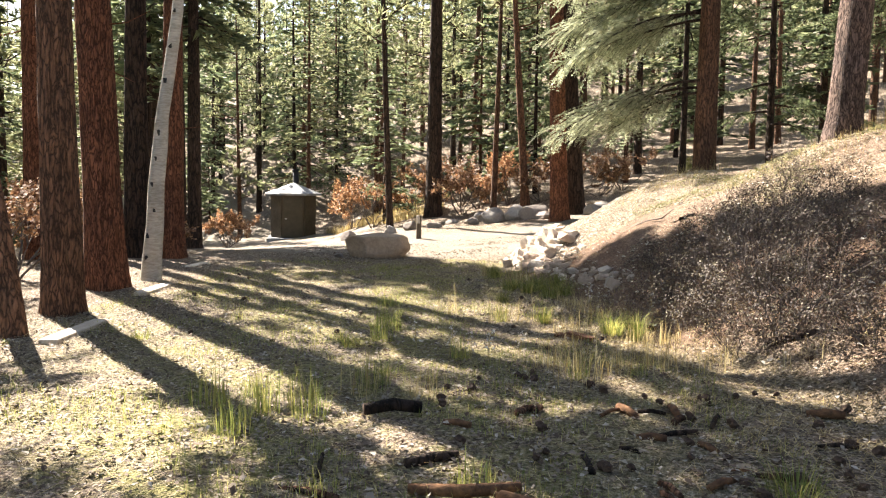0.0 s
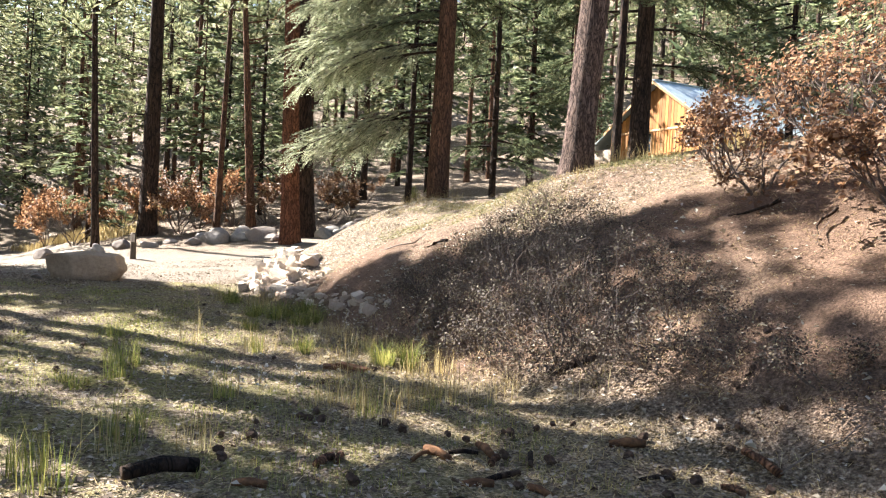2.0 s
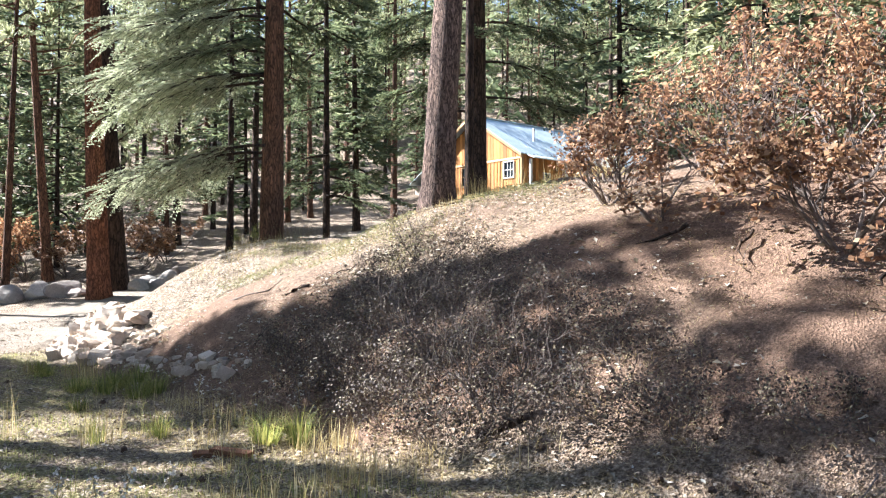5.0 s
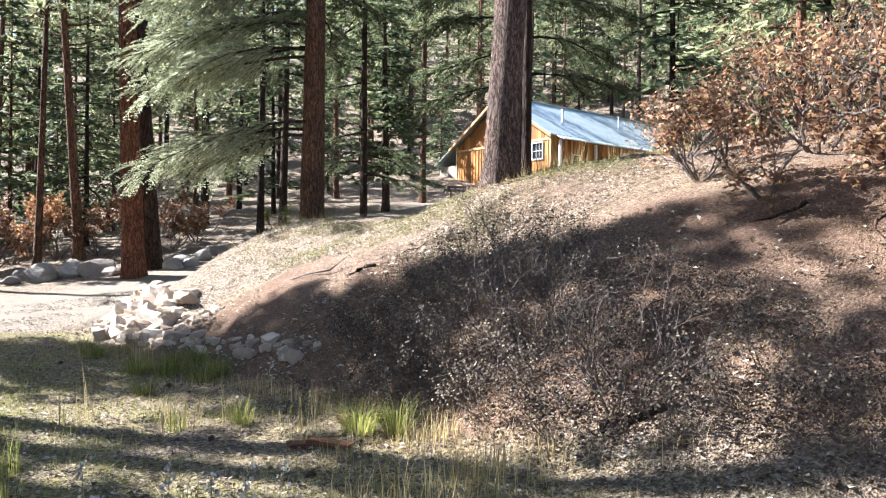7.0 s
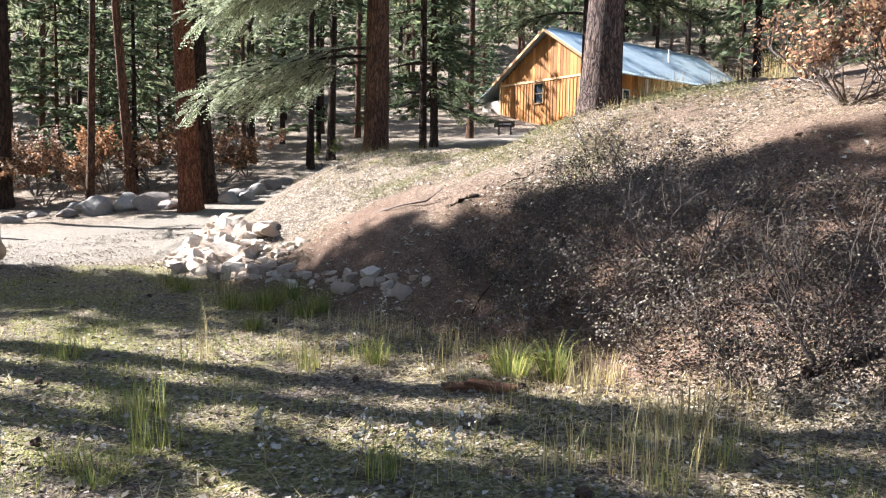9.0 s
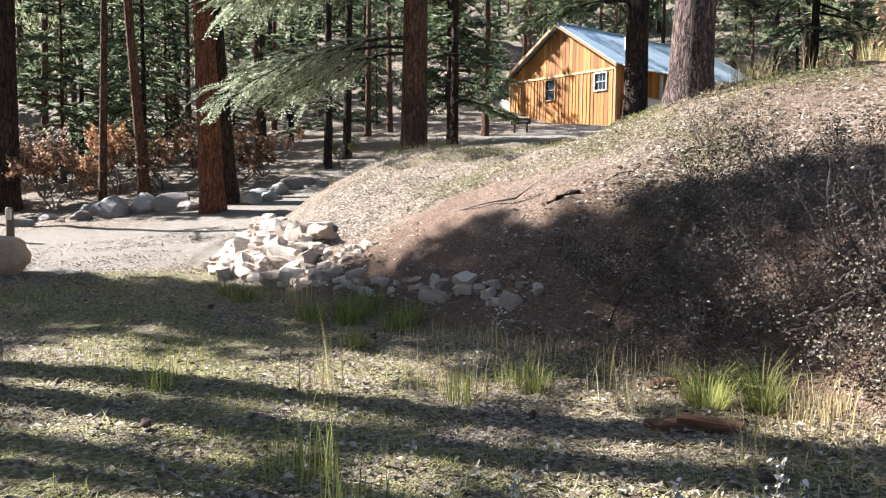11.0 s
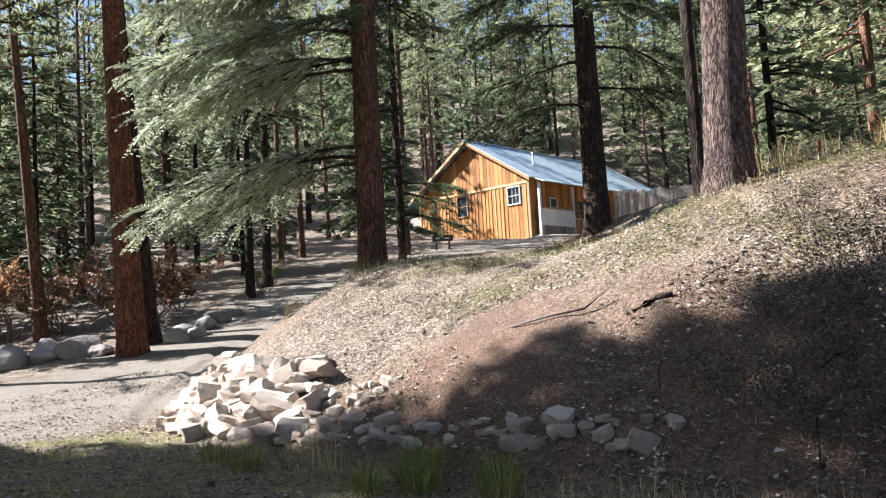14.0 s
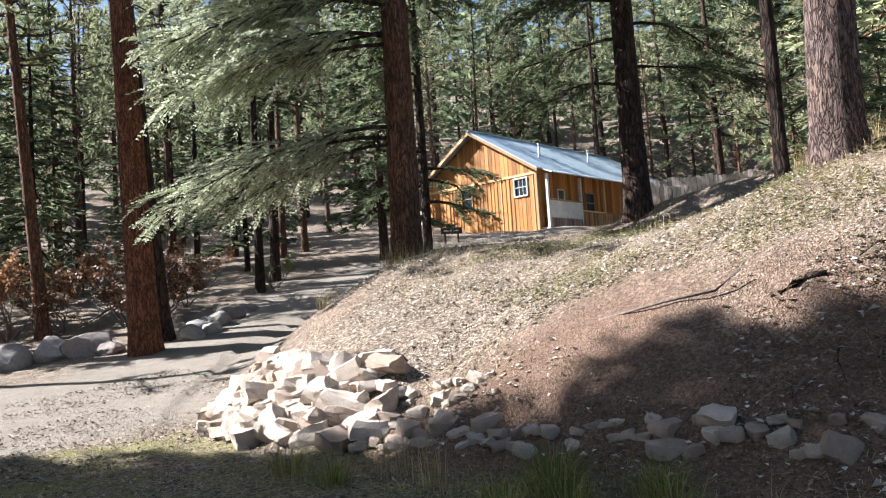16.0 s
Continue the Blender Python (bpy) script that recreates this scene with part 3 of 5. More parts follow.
for i, (x, y, h, r, kind, st, spr, bk, lf, lean, label) in enumerate(STANDING):
    made_tree = make_tree("pine_tree" if kind == "pine" else "fir_tree", x, y, h, r, kind, st, spr, 200 + i * 3, bk, lf, lean, label, True, CROWN_DENSITY.get(x, 1.7 if x < -7.5 or x == 15.3 else 1.0), 12 if x in (3.8, 4.4, 18.1, 7.32, 7.7) else 4)
    if x == 12.8:
        dark_fir = made_tree
    if x == 9.9:
        drive_fir = made_tree
    if x == 7.32:
        spruce = made_tree

CLEAR = [(27.5, 42, 10), (-9, 42, 3.2), (-5.5, 35, 2.5), (20, 31, 8), (32, 40, 8), (15, 25, 5), (22, 26, 5.5), (26, 31, 5), (0, 24, 4.5), (6, 17, 7.5), (0.5, 8, 4.9), (13, 30, 4), (20, 34, 4.5), (6, 28.5, 3)]
rng = random.Random(21)
placed = [(s[0], s[1]) for s in STANDING] + [(o.location.x, o.location.y) for o in kinds]


def can_stand(x, y, gap):
    if (-7.5 < x < 13 and -6 < y < 33.5) or any(math.hypot(x - a, y - b) < c for a, b, c in CLEAR) or road_cover(x, y) > 0.02:
        return False
    s = x * SUN_DIR.y - y * SUN_DIR.x
    lit = 3 * SUN_DIR.y - 20 * SUN_DIR.x
    if abs(s - lit) < 3.2 and y > 20 and math.hypot(x, y - 20) < 34:
        return False
    return all(math.hypot(x - a, y - b) > gap for a, b in placed)


made, tries = 0, 0
while made < 375 and tries < 12000:
    tries += 1
    a = rng.uniform(-1.25, 1.75) if made < 340 else rng.uniform(1.75, 5.03)
    r = rng.uniform(14, 62) if made < 225 else rng.uniform(35, 110)
    if made >= 340:
        r = rng.uniform(14, 45)
    x, y = 3 + r * math.sin(a), 10 + r * math.cos(a)
    if x > 4 and y < 21 and r < 14:
        continue
    if not can_stand(x, y, 2.8 if r < 45 else 3.4):
        continue
    placed.append((x, y))
    src = kinds[rng.choice((0, 1, 1, 2, 3, 3, 4, 4, 6, 6)) if r < 50 else rng.choice((0, 2, 5, 6, 1))]
    s = rng.uniform(0.75, 1.15)
    c = copy_thing(src, Matrix.LocRotScale((x, y, gz(x, y)), Euler((0, 0, rng.uniform(0, 6.28))), None))
    c.scale = (s * rng.uniform(0.85, 1.15), s, s * rng.uniform(0.9, 1.12))
    made += 1
for k in range(120):
    x, y = (rng.uniform(-30, -10.5), rng.uniform(44, 72)) if k < 34 else (rng.uniform(24, 70), rng.uniform(50, 82)) if k < 74 else (rng.uniform(40, 60), rng.uniform(20, 50)) if k < 90 else (rng.uniform(18, 60), rng.uniform(49, 66))
    if all(math.hypot(x - a, y - b) > 2.4 for a, b in placed):
        placed.append((x, y))
        s = rng.uniform(0.7, 1.1)
        c = copy_thing(kinds[rng.choice((2, 3, 3, 4, 6, 0)) if k < 90 else rng.choice((4, 4, 3))], Matrix.LocRotScale((x, y, gz(x, y)), Euler((0, 0, rng.uniform(0, 6.28))), None))
        c.scale = (s, s, s)


def far_woods():
    """The distant forest on the hills, as one mass of small conifers."""
    rg = random.Random(40)
    s = Soup()
    for _ in range(620):
        a, r = rg.uniform(-1.5, 1.9), rg.uniform(58, 175)
        x, y = 3 + r * math.sin(a), 10 + r * math.cos(a)
        z, h = gz(x, y) - 0.5, rg.uniform(9, 19)
        wide = h * rg.uniform(0.10, 0.17)
        for i in range(46):
            k = (i + rg.random()) / 46
            t = rg.uniform(0, 6.28)
            d = Vector((math.cos(t), math.sin(t), rg.uniform(-0.35, 0.25)))
            ln = wide * (1.08 - k) * rg.uniform(0.7, 1.2) + 0.2
            p = Vector((x, y, z + h * (0.1 + 0.9 * k)))
            for _ in range(3):
                q = p + d * ln * rg.uniform(0.2, 0.8)
                e = (d + rvec(rg, 0.7)).normalized()
                s.spike(q, q + e * ln * 0.75, e.cross(rvec(rg)).normalized() * 0.26)
    tagged(s.done("far_forest", FIR), "distant conifer forest covering the hills", "forest", kind="stuff")


far_woods()

# ---- rocks ----
def rock_mesh(seed, sx, sy, sz, points=18, bevel=0.07, blocky=0.55):
    """A broken block: the hull of scattered corners, its edges worn."""
    rng = random.Random(seed)
    bm = bmesh.new()
    for _ in range(points):
        d = rvec(rng)
        d = Vector([math.copysign(abs(c) ** blocky, c) for c in d])
        d *= rng.uniform(0.82, 1.0) / max(1.0, d.length * 0.82)
        bm.verts.new((d.x * sx, d.y * sy, d.z * sz))
    out = bmesh.ops.convex_hull(bm, input=list(bm.verts))
    bmesh.ops.delete(bm, geom=[v for v in bm.verts if not v.link_faces], context="VERTS")
    bmesh.ops.dissolve_limit(bm, angle_limit=0.12, verts=list(bm.verts), edges=list(bm.edges))
    if bevel:
        bmesh.ops.bevel(bm, geom=list(bm.edges), offset=bevel * min(sx, sy, sz), segments=1, affect="EDGES", clamp_overlap=True)
    bmesh.ops.recalc_face_normals(bm, faces=list(bm.faces))
    return bm


def worn_rock(seed, sx, sy, sz, slab=False):
    """A boulder worn round: a ball cut flat by planes and roughened."""
    rng = random.Random(seed)
    bm = bmesh.new()
    bmesh.ops.create_icosphere(bm, subdivisions=4, radius=1.0)
    planes = [(rvec(rng).normalized(), rng.uniform(0.6, 0.85)) for _ in range(9)]
    if slab:
        planes = [(Vector((0.05, -0.1, 1)).normalized(), 0.62), (Vector((-0.9, -0.5, -0.1)).normalized(), 0.7), (Vector((0.1, -1, 0.15)).normalized(), 0.72), (Vector((-0.3, 0.1, 0.9)).normalized(), 0.7), (Vector((1, -0.2, 0.3)).normalized(), 0.86)]
    off = rvec(rng, 20)
    for v in bm.verts:
        for n, d in planes:
            k = v.co.dot(n)
            if k > d:
                v.co -= n * (k - d) * 0.93
        v.co *= 1 + 0.10 * noise.noise(v.co * 1.7 + off) + 0.045 * noise.noise(v.co * 5 + off) + 0.02 * noise.noise(v.co * 13 + off)
        v.co = Vector((v.co.x * sx, v.co.y * sy, v.co.z * sz))
    return bm


def block_mesh(seed):
    """An uneven wall stone: a skewed block, its corners knocked off and its faces broken."""
    rng = random.Random(seed)
    bm = boxed((-1, -0.88, -0.72), (1, 0.88, 0.72))
    for v in bm.verts:
        v.co += Vector((rng.uniform(-0.4, 0.3), rng.uniform(-0.36, 0.26), rng.uniform(-0.34, 0.24)))
    bmesh.ops.subdivide_edges(bm, edges=list(bm.edges), cuts=2, use_grid_fill=True)
    off = rvec(rng, 30)
    for v in bm.verts:
        r = v.co.length
        if r > 0.98:
            v.co *= (0.98 + (r - 0.98) * 0.5) / r
        v.co += Vector((noise.noise(v.co * 1.1 + off), noise.noise(v.co * 1.1 - off), noise.noise(v.co * 1.2 + off * 2))) * 0.26 + rvec(rng, 0.045)
    return bm


def rock(name, x, y, sx, sy, sz, seed, turn=0, mat=STONE, label="", sink=0.3, cuts=2, parent=None, z=None):
    bm = worn_rock(seed, sx, sy, sz, cuts > 3) if cuts > 2 else rock_mesh(seed, sx, sy, sz, 14, 0.1, 1.0)
    ob = part(name, bm, mat, parent, smooth=cuts > 2)
    ob.location = (x, y, (gz(x, y) if z is None else z) + sz * (1 - 2 * sink) * 0.8)
    ob.rotation_euler = (0, 0, turn)
    if parent is None:
        tagged(ob, label, "rock")
    return ob


rock("boulder", -1.05, 20.5, 0.84, 0.54, 0.43, 5, 0.15, BOULDER, "large tan weathered boulder at the edge of the gravel", 0.08, 4)
rock("rock", -1.95, 20.2, 0.14, 0.12, 0.10, 6, 0, STONE, "small loose stone beside the boulder", 0.2)
rng = random.Random(8)
# Rocks along the far edge of the road.
line = [(-2.6, 27.6), (-1.9, 28.2), (-1.2, 28.6), (-0.4, 28.5), (0.2, 28.9), (0.9, 28.4), (1.55, 28.6), (2.45, 28.75), (3.05, 28.35), (3.35, 27.9), (4.9, 27.6), (5.3, 28.3), (5.9, 28.7), (6.5, 29.3), (7.2, 29.9), (-3.3, 28.0), (1.2, 29.2), (5.5, 27.9)]
for i, (x, y) in enumerate(line):
    s = 0.5 if i in (7, 8, 6) else rng.uniform(0.22, 0.36)
    ob = rock("rock", x, y, s * rng.uniform(0.9, 1.4), s, s * rng.uniform(0.6, 0.95), 30 + i, rng.uniform(0, 3), STONE, "grey granite rock lining the gravel road", 0.38, 3)
    tagged(ob, group="roadside rocks")

# Dry-laid stones on the nose of the bank and along its foot.
pile = tagged(new("stone_retaining_wall"), "dry-laid pale stone retaining wall at the foot of the bank", "stone wall")
pile.location = (2.3, 18.2, 0)
base_rocks = []
for i in range(10):
    bm = block_mesh(90 + i)
    me = bpy.data.meshes.new("stone")
    bm.to_mesh(me)
    bm.free()
    me.materials.append(WALL_STONE)
    base_rocks.append(me)
FOOT = [(2.55, 20.5), (2.15, 19.5), (2.2, 18.3), (2.65, 16.9), (3.05, 15.7), (3.35, 14.6), (3.75, 13.2), (4.0, 11.9)]


def along(line, s):
    for (ax, ay), (bx, by) in zip(line, line[1:]):
        ln = math.hypot(bx - ax, by - ay)
        if s <= ln:
            return ax + (bx - ax) * s / ln, ay + (by - ay) * s / ln, math.atan2(by - ay, bx - ax)
        s -= ln
    return (*line[-1], 0)


rng = random.Random(12)
total = sum(math.hypot(b[0] - a[0], b[1] - a[1]) for a, b in zip(FOOT, FOOT[1:]))
for row in range(10):
    s = rng.uniform(0, 0.2)
    while s < total:
        x, y, t = along(FOOT, s)
        fade = s / total
        size = rng.choice((0.065, 0.08, 0.09, 0.10, 0.12, 0.145)) * rng.uniform(0.8, 1.3) * (1 if fade < 0.42 else 0.7)
        keep = 1.0 if row < 2 and fade < 0.5 else (0.95 if fade < 0.38 else 0.6 if fade < 0.52 and row < 6 else ((0.9 if fade < 0.6 else 0.7) if row < 2 and fade < 0.86 else 0.0))
        inx, iny = -math.sin(t), math.cos(t)
        if rng.random() < keep:
            inn = 0.08 + row * (0.105 if fade < 0.42 else 0.13) + rng.uniform(-0.06, 0.06)
            px, py = x + inx * inn, y + iny * inn
            st = new("stone", base_rocks[rng.randrange(10)])
            st.parent = pile
            st.matrix_basis = Matrix.LocRotScale(Vector((px, py, max(gz(px, py) + size * (-0.15 + 0.4 * (fade < 0.42)), (gz(x, y) + row * 0.092 + 0.04) if fade < 0.42 and row < 8 else -9))) - pile.location, Euler((rng.uniform(-0.4, 0.4), rng.uniform(-0.4, 0.4), t + rng.uniform(-0.8, 0.8))), (size * rng.uniform(0.95, 1.5), size, size * rng.uniform(0.75, 1.05)))
        s += size * 1.75

# ---- outhouse ----
def build_outhouse():
    root = tagged(new("outhouse"), "small dark brown vault toilet building with a pale pyramid roof", "outhouse")
    root.location = (-9.0, 41.8, gz(-9.0, 41.8) - 0.02)
    root.rotation_euler = (0, 0, radians(14))
    n, r, h = 6, 1.12, 2.25
    ring = [Vector((r * math.cos(radians(60 * i + 30 - 30)), r * math.sin(radians(60 * i)), 0)) for i in range(n)]
    for i in range(n):
        a, b = ring[i], ring[(i + 1) % n]
        mid, d = (a + b) / 2, (b - a)
        bm = boxed((-d.length / 2 + 0.01, -0.05, 0), (d.length / 2 - 0.01, 0.05, h), 0.015)
        w = part("wall_panel", bm, CONCRETE, root)
        w.matrix_basis = Matrix.LocRotScale(mid, Euler((0, 0, math.atan2(d.y, d.x))), None)
        if i == 4:
            door = part("door", boxed((-0.47, -0.085, 0.04), (0.47, -0.052, 2.08), 0.012), DOOR_BROWN, w)
            part("handle", boxed((-0.40, -0.14, 0.98), (-0.30, -0.088, 1.03), 0.01), STEEL, door, "small steel door handle")
            door_frame = bmesh.new()
            for lo, hi in (((-0.53, -0.075, 0), (-0.475, -0.052, 2.14)), ((0.475, -0.075, 0), (0.53, -0.052, 2.14))):
                box(door_frame, lo, hi, 0.005)
            part("door_frame", door_frame, DARK_WOOD, w)
    s = Soup()
    eave = [p.normalized() * 1.45 + Vector((0, 0, h - 0.05)) for p in ring]
    s.v = eave + [p + Vector((0, 0, 0.10)) for p in eave] + [Vector((0, 0, h + 0.62))]
    s.f = [(i, (i + 1) % 6, 6 + (i + 1) % 6, 6 + i) for i in range(6)] + [(6 + i, 6 + (i + 1) % 6, 12) for i in range(6)] + [tuple(range(5, -1, -1))]
    s.done("roof", ROOF_GREY, root)
    s = Soup()
    s.tube([(0.1, 0.5, h + 0.1), (0.1, 0.5, h + 1.25)], [0.16, 0.16], 12)
    s.tube([(0.1, 0.5, h + 1.25), (0.1, 0.5, h + 1.33)], [0.21, 0.21], 12)
    s.done("vent_pipe", BLACK, root, "black vent pipe with a cap", True)
    part("floor_slab", boxed((-1.3, -1.5, -0.15), (1.3, 1.3, 0.03), 0.02), ROOF_GREY, root)


build_outhouse()

# ---- post, edging timbers, sign ----
def build_post():
    root = tagged(new("wooden_post"), "short dark weathered wooden post beside the gravel road", "post")
    root.location = (-0.6, 25.6, gz(-0.6, 25.6) - 0.1)
    s = Soup()
    s.tube([(0, 0, 0), (0.0, 0, 0.4), (-0.01, 0, 0.8), (-0.01, 0, 0.83)], [0.085, 0.08, 0.075, 0.055], 10)
    s.done("shaft", DARK_WOOD, root, smooth=True)
    part("plate", boxed((-0.055, -0.095, 0.58), (0.035, -0.082, 0.8), 0.003), GREY_WOOD, root, "small pale tag")


build_post()
for (ax, ay), (bx, by) in (((-2.62, 9.0), (-2.75, 10.35)), ((-3.45, 12.8), (-3.55, 14.1)), ((-4.4, 17.0), (-4.45, 18.0))):
    ln = math.hypot(bx - ax, by - ay)
    t = tagged(part("edging_timber", boxed((-ln / 2, -0.10, -0.08), (ln / 2, 0.10, 0.05), 0.012), SAWN), "pale sawn timber edging the path in the litter", "timber", "edging timbers")
    t.matrix_basis = pose((ax + bx) / 2, (ay + by) / 2, gz((ax + bx) / 2, (ay + by) / 2), 0, 0, math.degrees(math.atan2(by - ay, bx - ax)))


def build_sign():
    root = tagged(new("sign"), "small dark wooden sign with pale lettering beside the drive", "sign")
    x, y = 19.8, 37.5
    root.location = (x, y, gz(x, y))
    root.rotation_euler = (0, 0, radians(-35))
    for sx in (-0.28, 0.28):
        part("post", boxed((sx - 0.04, -0.04, -0.2), (sx + 0.04, 0.04, 0.62), 0.008), TENT, root)
    board = part("board", boxed((-0.46, -0.075, 0.38), (0.46, -0.042, 0.66), 0.01), TENT, root)
    for a, b in ((-0.32, -0.12), (-0.07, 0.3)):
        part("lettering", boxed((a, -0.079, 0.49), (b, -0.0755, 0.55)), WHITE, board, "pale unreadable lettering")


build_sign()


# ---- cabin ----
def build_cabin():
    root = tagged(new("cabin"), "board-and-batten wooden cabin with a blue-grey metal roof", "cabin")
    root.location = (26.4, 38.8, 5.12)
    root.rotation_euler = (0, 0, radians(10))
    W, L, H, PEAK = 7.9, 13.4, 3.05, 5.5
    # Local axes: x along the ridge, y across the gable; the gable wall stands at x = 0 and reaches from y = 0 to W.
    def roof_z(y):
        return H + (PEAK - H) * (1 - abs(y - W / 2) / (W / 2))
    core = Soup()
    prof = [(0, -0.6), (W, -0.6), (W, H), (W / 2, PEAK - 0.05), (0, H)]
    core.v = [Vector((0.03, y, z)) for y, z in prof] + [Vector((L, y, z)) for y, z in prof]
    core.f = [(4, 3, 2, 1, 0), (5, 6, 7, 8, 9), (0, 1, 6, 5), (1, 2, 7, 6), (4, 0, 5, 9), (2, 3, 8, 7), (3, 4, 9, 8)]
    # the porch is cut out of the near long side
    # The core's dark colour stands in for shadow in the gaps between boards.
    body = core.done("wall", DARK_WOOD, root)
    rg = random.Random(3)
    wins = [(4.6, 1.55, 0.68, 1.05), (1.0, 1.76, 0.74, 0.84)]
    y = 0.0
    while y < W - 0.02:
        w = min(rg.uniform(0.2, 0.29), W - y)
        zt = min(roof_z(y), roof_z(y + w)) - 0.06
        cut = [(a, b) for wy, wz, ww, wh in wins if y + w > wy - ww / 2 and y < wy + ww / 2 for a, b in ((wz, wz + wh),)]
        for a, b in ([(-0.6, 2.71), (2.85, zt)] if not cut else [(-0.6, cut[0][0]), (cut[0][1], 2.71), (2.85, zt)]):
            if b - a > 0.05:
                pr = rg.uniform(0.0, 0.012)
                ob = part("board", boxed((-0.03 - pr, y + 0.011, a), (0.02, y + w - 0.011, b)), CABIN_WOOD, body)
        part("batten", boxed((-0.065, y - 0.025, -0.55), (-0.046, y + 0.025, 2.71)), TRIM_WOOD if rg.random() < 0.3 else CABIN_WOOD, body) if not cut and y > 0.05 else None
        y += w
    part("band_board", boxed((-0.075, 0, 2.72), (-0.01, W, 2.84), 0.008), TRIM_WOOD, body, "pale horizontal band board")
    part("corner_board", boxed((-0.085, -0.04, -0.6), (0.06, 0.1, H), 0.008), TRIM_WOOD, body)
    part("corner_board", boxed((-0.085, W - 0.1, -0.6), (0.06, W + 0.04, H), 0.008), TRIM_WOOD, body)
    for wy, wz, ww, wh in wins:
        win = part("window", boxed((-0.01, wy - ww / 2, wz), (0.03, wy + ww / 2, wz + wh)), GLASS, root, "dark window with a pale frame")
        fr = bmesh.new()
        for lo, hi in (((-0.09, wy - ww / 2 - 0.07, wz - 0.07), (-0.02, wy - ww / 2, wz + wh + 0.07)), ((-0.09, wy + ww / 2, wz - 0.07), (-0.02, wy + ww / 2 + 0.07, wz + wh + 0.07)),
                       ((-0.085, wy - ww / 2, wz + wh), (-0.022, wy + ww / 2, wz + wh + 0.07)), ((-0.1, wy - ww / 2, wz - 0.07), (-0.022, wy + ww / 2, wz)), ((-0.05, wy - ww / 2, wz + wh / 2 - 0.02), (-0.015, wy + ww / 2, wz + wh / 2 + 0.02))):
            box(fr, lo, hi, 0.006)
        part("window_frame", fr, TRIM_WOOD if wy > 3 else WHITE, win)
        if wy < 3:
            gr = bmesh.new()
            for k in (-0.12, 0.12):
                box(gr, (-0.035, wy + k - 0.008, wz), (-0.012, wy + k + 0.008, wz + wh))
            part("glazing_bars", gr, WHITE, win)
    # Long side: boards, porch front, posts.
    x = 0.08
    while x < L:
        w = min(rg.uniform(0.2, 0.29), L - x)
        part("board", boxed((x + 0.011, -0.03 - rg.uniform(0, 0.012), -0.6), (x + w - 0.011, 0.02, H - 0.03)), CABIN_WOOD, body)
        x += w
    for wx, wz, ww, wh in ((1.9, 1.05, 0.5, 0.95), (4.6, 1.0, 0.8, 1.0), (8.2, 1.0, 0.8, 1.0)):
        win = part("window", boxed((wx - ww / 2, -0.055, wz), (wx + ww / 2, -0.044, wz + wh)), GLASS, root, "dark porch window with a wooden frame")
        fr = bmesh.new()
        for lo, hi in (((wx - ww / 2 - 0.06, -0.09, wz - 0.06), (wx - ww / 2, -0.044, wz + wh + 0.06)), ((wx + ww / 2, -0.09, wz - 0.06), (wx + ww / 2 + 0.06, -0.044, wz + wh + 0.06)),
                       ((wx - ww / 2, -0.088, wz + wh), (wx + ww / 2, -0.044, wz + wh + 0.06)), ((wx - ww / 2, -0.088, wz - 0.06), (wx + ww / 2, -0.044, wz)), ((wx - ww / 2, -0.075, wz + wh / 2 - 0.02), (wx + ww / 2, -0.057, wz + wh / 2 + 0.02))):
            box(fr, lo, hi, 0.005)
        part("window_frame", fr, TRIM_WOOD if wx > 3 else WHITE, win)
    D = 0.55
    porch = part("porch_floor", boxed((0.1, -D, -0.6), (7.5, -0.05, 0.02), 0.01), GREY_WOOD, root, "grey weathered porch deck")
    for px in (0.2, 3.1, 5.4, 7.4):
        part("porch_post", boxed((px - 0.07, -D + 0.03, 0.02), (px + 0.07, -D + 0.17, H - 0.38), 0.012), WHITE if px < 4 else TRIM_WOOD, porch)
    part("half_wall", boxed((0.28, -D + 0.05, 0.5), (3.02, -D + 0.12, 1.36), 0.008), WHITE, porch, "white painted porch half wall")
    part("rail", boxed((0.2, -D + 0.0, 1.36), (3.1, -D + 0.18, 1.43), 0.01), TRIM_WOOD, porch)
    for k in range(13):
        part("skirt_slat", boxed((0.22 + k * 0.22, -D - 0.025, -0.5), (0.36 + k * 0.22, -D - 0.002, 0.48), 0.005), GREY_WOOD, porch)
    for a, b in ((3.17, 5.33), (5.47, 7.33)):
        part("rail", boxed((a, -D + 0.04, 0.92), (b, -D + 0.14, 1.0), 0.01), TRIM_WOOD, porch)
        part("rail", boxed((a, -D + 0.05, 0.12), (b, -D + 0.13, 0.19), 0.01), TRIM_WOOD, porch)
        k = a + 0.12
        while k < b - 0.05:
            part("baluster", boxed((k - 0.03, -D + 0.065, 0.19), (k + 0.03, -D + 0.115, 0.92)), TRIM_WOOD, porch)
            k += 0.16
    # Roof: two slopes with ribs; the near one runs on over the porch.
    o = 0.42
    slope = (PEAK - H) / (W / 2)

    def sheet(name, y0, z0, y1, z1, x0, x1):
        s = Soup()
        n = int((x1 - x0) / 0.10)
        for i in range(n + 1):
            x = x0 + (x1 - x0) * i / n
            up = 0.028 if i % 3 == 1 else 0.0
            for yy, zz in ((y0, z0), (y1, z1)):
                s.v += [Vector((x, yy, zz + up)), Vector((x, yy, zz - 0.05))]
        for i in range(n):
            a = i * 4
            s.f += [(a, a + 4, a + 6, a + 2), (a + 1, a + 3, a + 7, a + 5), (a, a + 1, a + 5, a + 4), (a + 2, a + 6, a + 7, a + 3)]
        s.f += [(0, 2, 3, 1), (n * 4, n * 4 + 1, n * 4 + 3, n * 4 + 2)]
